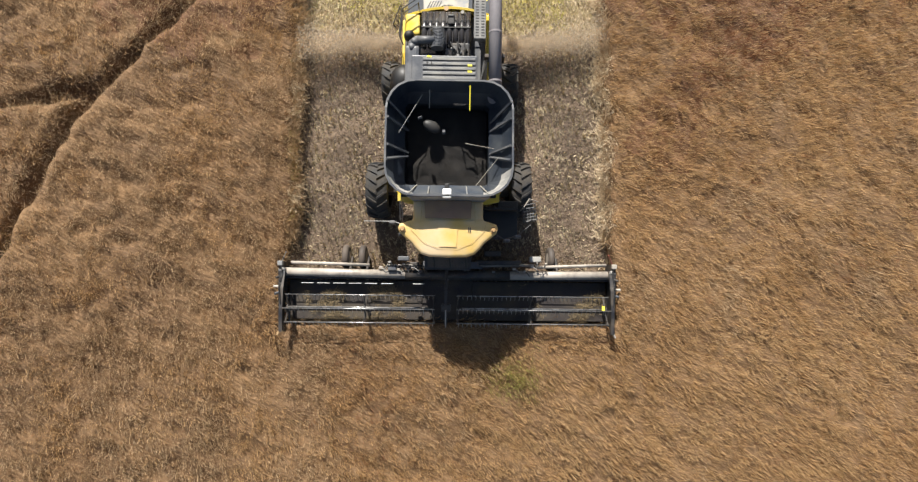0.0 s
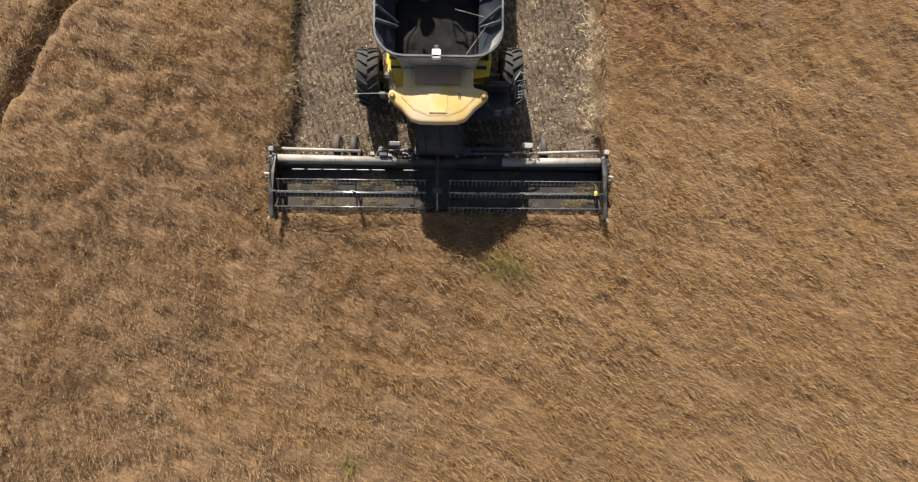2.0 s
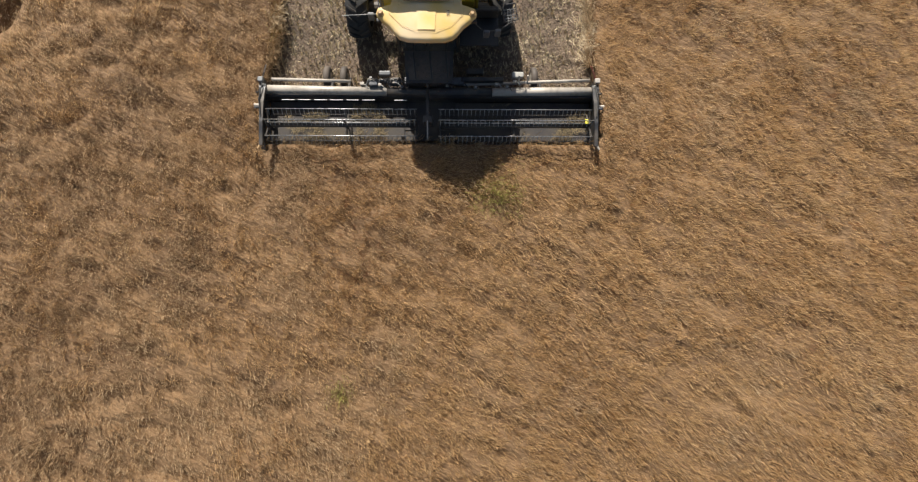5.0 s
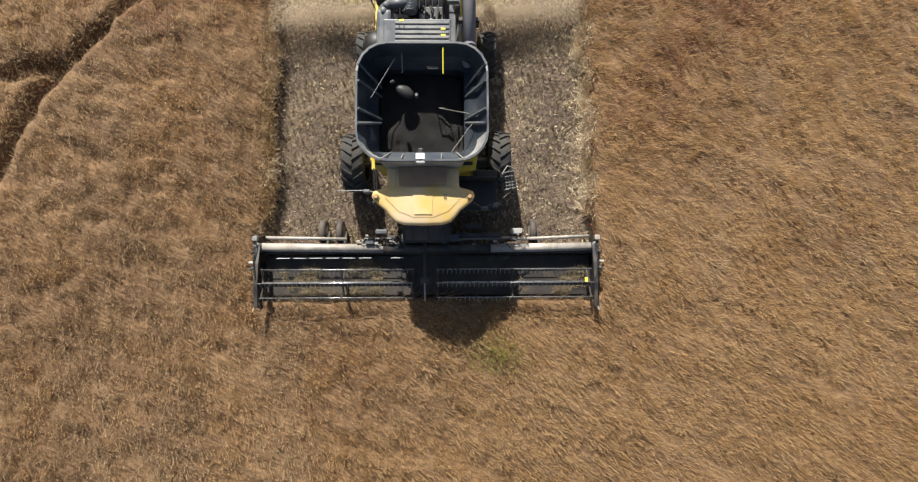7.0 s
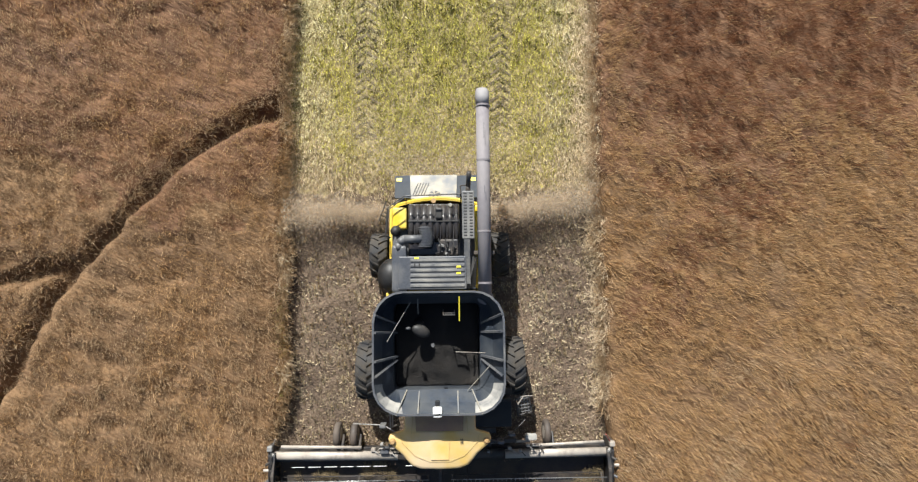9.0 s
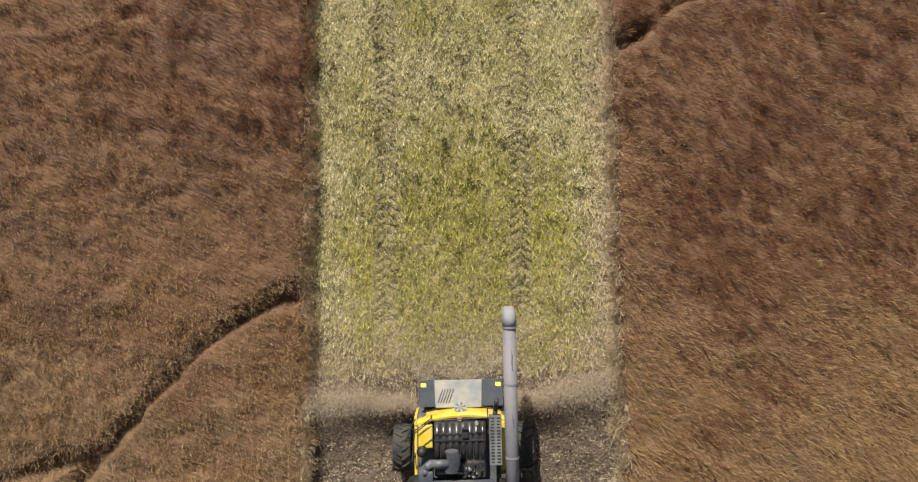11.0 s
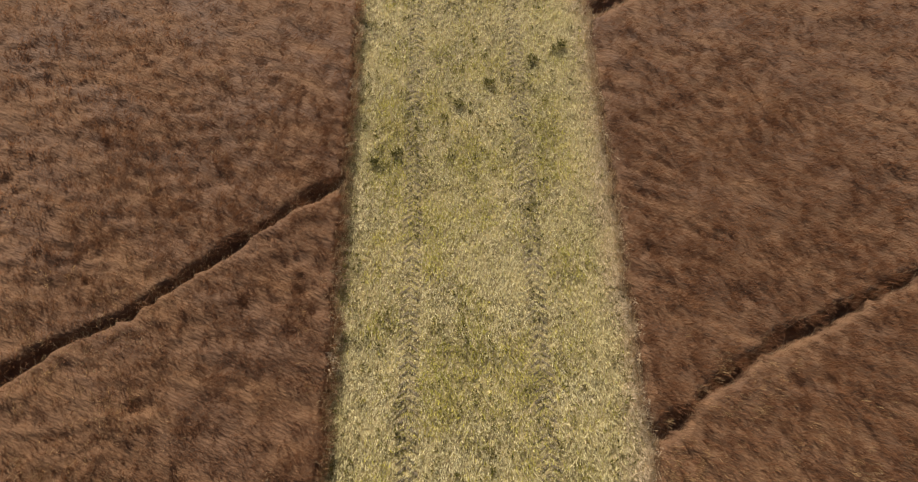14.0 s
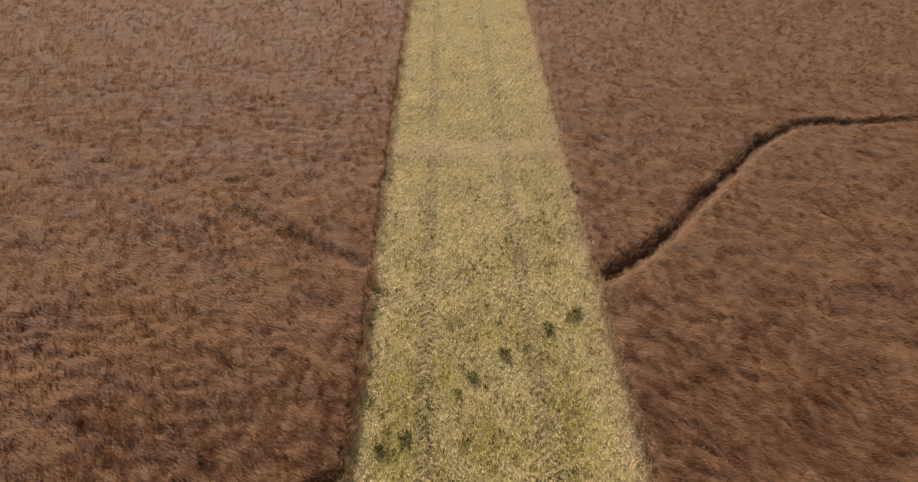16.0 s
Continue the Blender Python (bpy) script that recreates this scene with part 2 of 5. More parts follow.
def loft(rings, bm=None, caps=True, closed=True):
    """Faces between rings of points of one count."""
    bm = bm or bmesh.new()
    rows = [[bm.verts.new(p) for p in ring] for ring in rings]
    for a, b in zip(rows, rows[1:]):
        for i in range(len(a) if closed else len(a) - 1):
            j = (i + 1) % len(a)
            bm.faces.new((a[i], a[j], b[j], b[i]))
    if caps:
        bm.faces.new(rows[0][::-1]), bm.faces.new(rows[-1])
    bmesh.ops.recalc_face_normals(bm, faces=bm.faces[:])
    return bm


def slab(corners, thick, bm=None):
    """A plate on a loop of points, thickened downwards along its normal."""
    pts = [Vector(c) for c in corners]
    normal = (pts[1] - pts[0]).cross(pts[-1] - pts[0]).normalized() * thick
    return loft([pts, [p - normal for p in pts]], bm)


def mesh_object(name, verts, faces_per, mat, label="", category="", kind="stuff"):
    """One mesh of many small separate pieces; verts are (pieces, faces_per, 3)."""
    count = len(verts)
    me = bpy.data.meshes.new(name)
    me.vertices.add(count * faces_per)
    me.vertices.foreach_set("co", np.asarray(verts, dtype=np.float32).ravel())
    me.loops.add(count * faces_per)
    me.loops.foreach_set("vertex_index", np.arange(count * faces_per, dtype=np.int32))
    me.polygons.add(count)
    me.polygons.foreach_set("loop_start", np.arange(0, count * faces_per, faces_per, dtype=np.int32))
    me.materials.append(mat)
    me.update(calc_edges=True)
    return tagged(new(name, me), label, category, kind=kind)


rng = np.random.default_rng(7)


def value_noise(x, y, cell, seed):
    """Smooth noise of about -1 to 1 with lumps of that cell size."""
    table = np.random.default_rng(seed).uniform(-1, 1, (64, 64))
    u, v = x / cell, y / cell
    i, j = np.floor(u).astype(int), np.floor(v).astype(int)
    fu, fv = u - i, v - j
    fu, fv = fu * fu * (3 - 2 * fu), fv * fv * (3 - 2 * fv)
    g = lambda a, b: table[a % 64, b % 64]
    return (g(i, j) * (1 - fu) + g(i + 1, j) * fu) * (1 - fv) + (g(i, j + 1) * (1 - fu) + g(i + 1, j + 1) * fu) * fv


# ---------------------------------------------------------------- the field
KNIFE = -6.4          # the cut reaches this far forward


def edge_left(y):
    return np.where(y < -4.1, -5.95, np.interp(y, [-4.1, -3.2, 20, 45, 85, 130], [-5.9, -5.72, -5.7, -5.9, -6.1, -6.3])) + (0.13 * value_noise(0 * y, y, 0.8, 3) + 0.10 * value_noise(0 * y, y, 0.27, 5)) * (y > -3)


def edge_right(y):
    return np.where(y < -4.1, 5.98, np.interp(y, [-4.1, -3.2, 10, 28, 50, 85, 130], [5.95, 5.85, 5.85, 6.2, 6.7, 7.9, 9.4])) + (0.13 * value_noise(0 * y, y, 0.8, 4) + 0.10 * value_noise(0 * y, y, 0.27, 6)) * (y > -3)


# trodden lines through the crop: points, half width, depth
TRAILS = [
    ([(-5.2, 8.1), (-6.0, 7.7), (-7.2, 7.2), (-9.3, 6.0), (-11.2, 4.0), (-13.0, 2.0), (-14.0, 0.8), (-15.0, -1.2), (-16.5, -4.8), (-18, -9)], 0.25, 0.95),
    ([(-13.0, 2.0), (-14.0, 1.9), (-15.2, 1.5), (-18, 1.0)], 0.26, 0.8),
    ([(-5.4, 28.2), (-6.4, 27.6), (-9.2, 25.4), (-11.4, 23.6), (-13.4, 21.9), (-15.7, 20.8), (-17.3, 19.6), (-22, 16.9)], 0.20, 0.97),
    ([(5.5, 16.6), (6.3, 17.1), (8.6, 18.6), (11.0, 20.1), (14.0, 21.4), (18.3, 23.2), (24, 25.4)], 0.20, 0.97),
    ([(6.0, 38.1), (6.7, 38.7), (10.1, 41.1), (12.5, 43.6), (16.4, 47.7), (21.7, 53.2), (25.7, 56.1), (36, 57.0), (48, 59.5)], 0.40, 0.95),
    ([(-14.5, 44.2), (-11.6, 42.2), (-9.0, 41.1), (-6.4, 39.5)], 0.35, 0.4),
]


def trail_depth(x, y):
    """How far the canopy is pressed down, from 0 to 1."""
    down = np.zeros_like(x)
    wob = 0.15 * value_noise(x, y, 1.3, 11) + 0.13 * value_noise(x, y, 0.45, 12)
    for pts, half, deep in TRAILS:
        for (ax, ay), (bx, by) in zip(pts, pts[1:]):
            dx, dy = bx - ax, by - ay
            s = np.clip(((x - ax) * dx + (y - ay) * dy) / (dx * dx + dy * dy), 0, 1)
            d = np.hypot(x - ax - s * dx, y - ay - s * dy) + wob
            down = np.maximum(down, deep * np.clip((half * 1.5 - d) / (half * 1.1), 0, 1))
    return down


def combed(x, y):
    """Coordinates along and across the way the wind has laid the crop."""
    fall = np.where(x < -14, -0.10 * x - 1.4 + 2.66, np.where(x > 14, -0.80 * x + 11.2 - 9.94, -0.45 * x - 0.0175 * x * x * 0.714))
    return x, y - fall


def canopy(x, y):
    """Height of the crop: plumes combed by the wind, with dark pockets between them."""
    u, v = combed(x, y)
    bend = 0.35 * value_noise(x, y, 2.3, 24)
    plume = value_noise(u * 0.8, (v + bend) * 1.5, 0.62, 22)
    fine = value_noise(u * 0.7, (v + bend) * 2.0, 0.36, 23)
    gap = np.clip(value_noise(u * 0.55 + 9, (v + bend) * 1.5, 0.42, 25) + 0.35 * value_noise(x, y, 1.7, 26) - 0.42, 0, 1)
    h = 0.66 + 0.07 * value_noise(x, y, 2.6, 21) + 0.07 * plume + 0.045 * fine - 0.23 * gap
    return np.maximum(h, 0.15) * (1 - trail_depth(x, y))


def standing(x, y):
    return (x < edge_left(y)) | (x > edge_right(y)) | (y < KNIFE)


def sheet(bm_verts, bm_faces, xs, ys, zs):
    start = sum(len(v) for v in bm_verts)
    r, c = xs.shape
    bm_verts.append(np.stack([xs, ys, zs], -1).reshape(-1, 3))
    k = np.arange(r * c).reshape(r, c) + start
    bm_faces.append(np.stack([k[:-1, :-1], k[:-1, 1:], k[1:, 1:], k[1:, :-1]], -1).reshape(-1, 4))


def build_field():
    bm = bmesh.new()
    loops = [[bm.verts.new((sx * r, sy * r, -0.03)) for sx, sy in ((-1, -1), (1, -1), (1, 1), (-1, 1))] for r in (2000,)]
    bm.faces.new(loops[0])
    tagged(part("ground", bm, FAR_CROP), "brown ripe farmland reaching the horizon", "ground", kind="structure")

    # understory: a lumpy sheet left, right and ahead of the cut strip, coloured dark for shade
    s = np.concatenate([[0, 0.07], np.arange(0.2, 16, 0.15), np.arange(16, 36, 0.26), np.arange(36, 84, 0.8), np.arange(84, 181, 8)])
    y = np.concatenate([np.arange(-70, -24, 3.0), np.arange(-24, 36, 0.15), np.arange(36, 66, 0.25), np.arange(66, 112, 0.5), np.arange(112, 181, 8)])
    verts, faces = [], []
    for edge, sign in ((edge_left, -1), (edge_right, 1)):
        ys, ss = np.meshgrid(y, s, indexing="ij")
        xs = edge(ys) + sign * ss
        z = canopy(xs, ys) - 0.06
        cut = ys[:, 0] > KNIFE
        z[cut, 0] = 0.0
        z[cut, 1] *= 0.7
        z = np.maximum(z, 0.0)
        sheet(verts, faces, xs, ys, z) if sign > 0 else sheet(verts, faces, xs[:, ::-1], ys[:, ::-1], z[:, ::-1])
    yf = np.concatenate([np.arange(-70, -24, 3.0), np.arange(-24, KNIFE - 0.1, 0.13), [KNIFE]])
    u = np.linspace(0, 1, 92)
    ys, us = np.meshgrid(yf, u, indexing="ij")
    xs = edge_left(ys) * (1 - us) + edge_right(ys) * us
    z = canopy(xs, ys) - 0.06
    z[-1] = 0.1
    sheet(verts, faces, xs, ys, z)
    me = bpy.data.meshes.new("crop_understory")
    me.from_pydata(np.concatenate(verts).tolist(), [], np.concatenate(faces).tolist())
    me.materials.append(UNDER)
    me.materials.append(GOLD_UNDER)                # golden ahead of the machine and beside it
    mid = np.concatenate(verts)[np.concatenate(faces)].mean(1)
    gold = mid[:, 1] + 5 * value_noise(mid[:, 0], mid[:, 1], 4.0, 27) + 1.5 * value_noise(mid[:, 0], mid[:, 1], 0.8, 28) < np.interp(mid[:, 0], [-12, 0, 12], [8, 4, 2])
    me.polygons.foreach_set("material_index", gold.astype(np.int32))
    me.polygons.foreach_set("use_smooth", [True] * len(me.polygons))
    tagged(new("crop_understory", me), "undergrowth beneath the ripe crop, its shade put into dark colours", "undergrowth", kind="stuff")


def blades(x, y, z, length, width, lean, toward, spread, top_wide=0.6):
    """Thin three-cornered blades standing at x, y, z; lean 0 is upright, 1 lies flat; toward is the mean heading."""
    n = len(x)
    head = toward + spread * rng.normal(size=n)
    flat = np.clip(lean, 0, 1)
    dx, dy, dz = np.cos(head) * np.sin(flat * 1.5708), np.sin(head) * np.sin(flat * 1.5708), np.cos(flat * 1.5708)
    side = rng.uniform(0, 6.283, n)
    wx, wy = np.cos(side) * width / 2, np.sin(side) * width / 2
    foot = np.stack([x, y, z], -1)
    tip = foot + np.stack([dx, dy, dz], -1) * length[:, None]
    off = np.stack([wx, wy, np.zeros(n)], -1)
    flip = rng.uniform(size=n) < top_wide
    wide, point = np.where(flip[:, None], tip, foot), np.where(flip[:, None], foot, tip)
    return np.stack([wide - off, wide + off, point], 1)


def scatter(x0, x1, y0, y1, per):
    n = int((x1 - x0) * (y1 - y0) * per)
    return rng.uniform(x0, x1, n), rng.uniform(y0, y1, n)


def plants(x, y, foot, tall, wide, lean, toward, count, spread=0.36, turn=0.75):
    """Bushy plants: blades that fan out from one foot each, wide at their tips. Returns vertices and the blade count."""
    n = len(x)
    head = toward[:, None] + turn * rng.normal(size=(n, count))
    bend = np.clip(np.abs(lean[:, None] + spread * rng.normal(size=(n, count))), 0.02, 1.2)
    high = tall[:, None] * rng.uniform(0.72, 1.12, (n, count))
    tip = np.stack([x[:, None] + np.cos(head) * np.sin(bend) * high, y[:, None] + np.sin(head) * np.sin(bend) * high, foot[:, None] + np.cos(bend) * high], -1)
    side = rng.uniform(0, 6.283, (n, count))
    half = wide[:, None] * rng.uniform(0.5, 1.2, (n, count)) / 2
    off = np.stack([np.cos(side) * half, np.sin(side) * half, 0.4 * half * rng.normal(size=(n, count))], -1)
    base = np.stack([x, y, foot], -1)[:, None, :]
    return np.concatenate([base, tip - off, tip + off], 1)


def plant_object(name, groups, mat, label, category):
    """One mesh of plants; groups are (vertices, blades to a plant)."""
    co, index, start = [], [], 0
    for verts, count in groups:
        n = len(verts)
        first = start + np.arange(n)[:, None] * (2 * count + 1)
        k = np.arange(count)[None, :]
        index.append(np.stack([first + 0 * k, first + 1 + k, first + 1 + count + k], -1).reshape(-1))
        co.append(verts.reshape(-1, 3))
        start += n * (2 * count + 1)
    co, index = np.concatenate(co).astype(np.float32), np.concatenate(index).astype(np.int32)
    me = bpy.data.meshes.new(name)
    me.vertices.add(len(co)), me.vertices.foreach_set("co", co.ravel())
    me.loops.add(len(index)), me.loops.foreach_set("vertex_index", index)
    me.polygons.add(len(index) // 3), me.polygons.foreach_set("loop_start", np.arange(0, len(index), 3, dtype=np.int32))
    me.materials.append(mat)
    me.update(calc_edges=True)
    return tagged(new(name, me), label, category, kind="stuff")


def build_crop():
    gold, russet, grey = [], [], []
    for x0, x1, y0, y1, per, big, count, near, far in ((-19, 19, -22, 38, 64, 1.0, 11, -99, 33), (-30, -17, -22, 38, 18, 1.5, 10, -99, 33), (17, 30, -22, 38, 18, 1.5, 10, -99, 33),
                                                       (-44, 48, 28, 68, 25, 1.6, 9, 33, 61), (-78, 84, 54, 100, 14, 2.5, 8, 61, 999)):
        x, y = scatter(x0, x1, y0, y1, per)
        # the stretches run into one another without a border
        blur = y + 2.2 * rng.normal(size=len(x))
        side = np.abs(x) + 0.8 * rng.normal(size=len(x))
        ok = (blur > near) & (blur < far) & (np.abs(x - 2) < 12 + 0.82 * np.maximum(y - 14, 0) + 12 * (y < 40))
        ok &= (side < 18) if x1 == 19 else (side > 18) if count == 10 else True
        x, y = x[ok], y[ok]
        lump = value_noise(x + 0.8 * y, 0.45 * y - 0.35 * x, 0.42, 31) + 0.7 * value_noise(x + 0.7 * y, 0.6 * y - 0.5 * x, 1.1, 32)
        keep = standing(x, y) & (rng.uniform(size=len(x)) > np.clip(trail_depth(x, y) * 2.2 - 1.1, 0, 1)) & (rng.uniform(size=len(x)) < (0.9 + 0.15 * lump) * (np.interp(y, [6, 16, 30], [0.94, 0.7, 0.56]) if x1 == 19 else np.interp(y, [6, 16, 30, 38, 50], [0.92, 0.9, 0.75, 0.5, 0.36])))
        x, y, lump = x[keep], y[keep], lump[keep]
        n = len(x)
        h = canopy(x, y) + 0.035 * lump
        tall = rng.uniform(0.42, 0.66, n) * (0.85 + 0.15 * big)
        lean = 0.84 + 0.10 * rng.normal(size=n) + 0.12 * value_noise(x, y, 3.0, 36) + np.interp(y, [20, 40], [0, 0.22])
        foot = np.maximum(0.0, h + 0.08 - tall * np.interp(y, [20, 40], [0.66, 0.48]))
        toward = np.arctan(-0.45 - 0.025 * np.clip(x, -14, 14)) + 0.3 * value_noise(x, y, 4.0, 33) + 0.2 * rng.normal(size=n)
        verts = plants(x, y, foot, tall, rng.uniform(0.010, 0.019, n) * big, lean, toward, count, 0.26, 0.5)
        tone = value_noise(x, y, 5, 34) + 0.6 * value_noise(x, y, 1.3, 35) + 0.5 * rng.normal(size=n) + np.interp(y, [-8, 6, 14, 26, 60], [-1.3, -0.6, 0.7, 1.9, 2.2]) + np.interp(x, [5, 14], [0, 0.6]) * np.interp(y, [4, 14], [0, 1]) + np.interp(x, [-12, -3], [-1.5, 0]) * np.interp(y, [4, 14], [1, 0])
        # extra faded stems at the left put the dust haze into the crop's colour
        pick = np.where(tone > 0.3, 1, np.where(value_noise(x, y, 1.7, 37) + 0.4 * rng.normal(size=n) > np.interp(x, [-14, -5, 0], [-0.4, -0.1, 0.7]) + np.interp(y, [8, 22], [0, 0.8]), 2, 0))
        for k, store in enumerate((gold, russet, grey)):
            store.append((verts[pick == k], count))
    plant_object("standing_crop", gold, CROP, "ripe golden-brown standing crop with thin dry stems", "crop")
    plant_object("russet_crop", russet, RUSSET, "russet crop stems, more of them behind the machine and far off", "crop")
    plant_object("faded_crop", grey, FADED, "faded greyish dry crop stems in patches, more at left as haze", "crop")

    # frayed pale stems along the cut edges
    y = rng.uniform(-3.6, 100, 26000)
    y = np.concatenate([y, rng.uniform(-3.6, 40, 26000)])
    y = np.concatenate([y, rng.uniform(-3.6, 14, 14000)])
    n = len(y)
    right = rng.uniform(size=n) < 0.5
    some = rng.uniform(size=n) < np.where(right, 0.35, 0.45)
    y, right, n = y[some], right[some], int(some.sum())
    x = np.where(right, edge_right(y) - 0.16 + np.abs(0.16 * rng.normal(size=n)), edge_left(y) + 0.14 - np.abs(0.16 * rng.normal(size=n)))
    tri = blades(x, y, rng.uniform(0.05, 0.5, n), rng.uniform(0.25, 0.62, n), rng.uniform(0.012, 0.03, n), np.abs(0.42 + 0.25 * rng.normal(size=n)),
                 np.where(right, 3.14, 0.0) - 0.4, 1.0, 0.3)
    # pale tufts that hang out over the strip
    y = np.concatenate([rng.uniform(-3.6, 16, 9000), rng.uniform(16, 104, 16000)])
    right = rng.uniform(size=len(y)) < 0.5
    keep = value_noise(np.where(right, 7.0, 0.0), y, 0.55, 38) + 0.25 * rng.normal(size=len(y)) > np.where(right, 0.05, 0.38)
    y, right = y[keep], right[keep]
    n = len(y)
    far = 1 + np.clip((y - 30) / 40, 0, 1)
    x = np.where(right, edge_right(y) + 0.12 * rng.normal(size=n), edge_left(y) + 0.12 * rng.normal(size=n))
    tuft = blades(x, y, rng.uniform(0.30, 0.62, n), rng.uniform(0.22, 0.5, n), rng.uniform(0.010, 0.024, n) * far, rng.uniform(0.35, 1.0, n), np.where(right, 3.5, -0.4), 0.7, 0.4)
    # sunlit straw lying over the right-hand edge
    n = 10000
    y = np.where(rng.uniform(size=n) < 0.55, rng.uniform(-3.4, 24, n), rng.uniform(24, 100, n))
    x = edge_right(y) + 0.06 - np.abs(0.24 * rng.normal(size=n)) + 0.10 * value_noise(0 * y, y, 0.5, 39)
    fringe = blades(x, y, rng.uniform(0.10, 0.26, n), rng.uniform(0.14, 0.36, n), rng.uniform(0.018, 0.040, n) * (1 + np.clip((y - 30) / 40, 0, 1)), rng.uniform(0.75, 1.0, n), 1.9, 0.8, 0.5)
    tuft = np.concatenate([tuft, fringe])
    mesh_object("edge_tufts", tuft, 3, BEIGE, "pale bent stems hanging over the cut edges", "crop")
    # feathery stems leaning over the trodden lines
    fr = []
    for pts, half, deep in TRAILS:
        for (ax, ay), (bx, by) in zip(pts, pts[1:]):
            length = math.hypot(bx - ax, by - ay)
            n = int(330 * length * deep)
            k = rng.uniform(size=n)
            fr.append(np.stack([ax + k * (bx - ax) + rng.uniform(-0.7, 0.7, n), ay + k * (by - ay) + rng.uniform(-0.7, 0.7, n)], -1))
    x, y = np.concatenate(fr).T
    pressed = trail_depth(x, y)
    keep = standing(x, y) & (pressed > 0.02) & (pressed < 0.62) & (y < 62)
    x, y = x[keep], y[keep]
    n = len(x)
    big = 1 + np.clip((y - 25) / 25, 0, 1)
    fr = blades(x, y, np.maximum(canopy(x, y) - 0.10, 0.02), rng.uniform(0.18, 0.42, n), rng.uniform(0.010, 0.020, n) * big, np.clip(0.45 + 0.2 * rng.normal(size=n), 0.05, 0.95), 0.9, 1.0, 0.6)
    mesh_object("trail_fringe", fr, 3, FADED, "feathery pale stems along the trodden lines", "crop")
    mesh_object("edge_stems", tri, 3, FADED, "pale frayed stems along the cut edges", "crop")


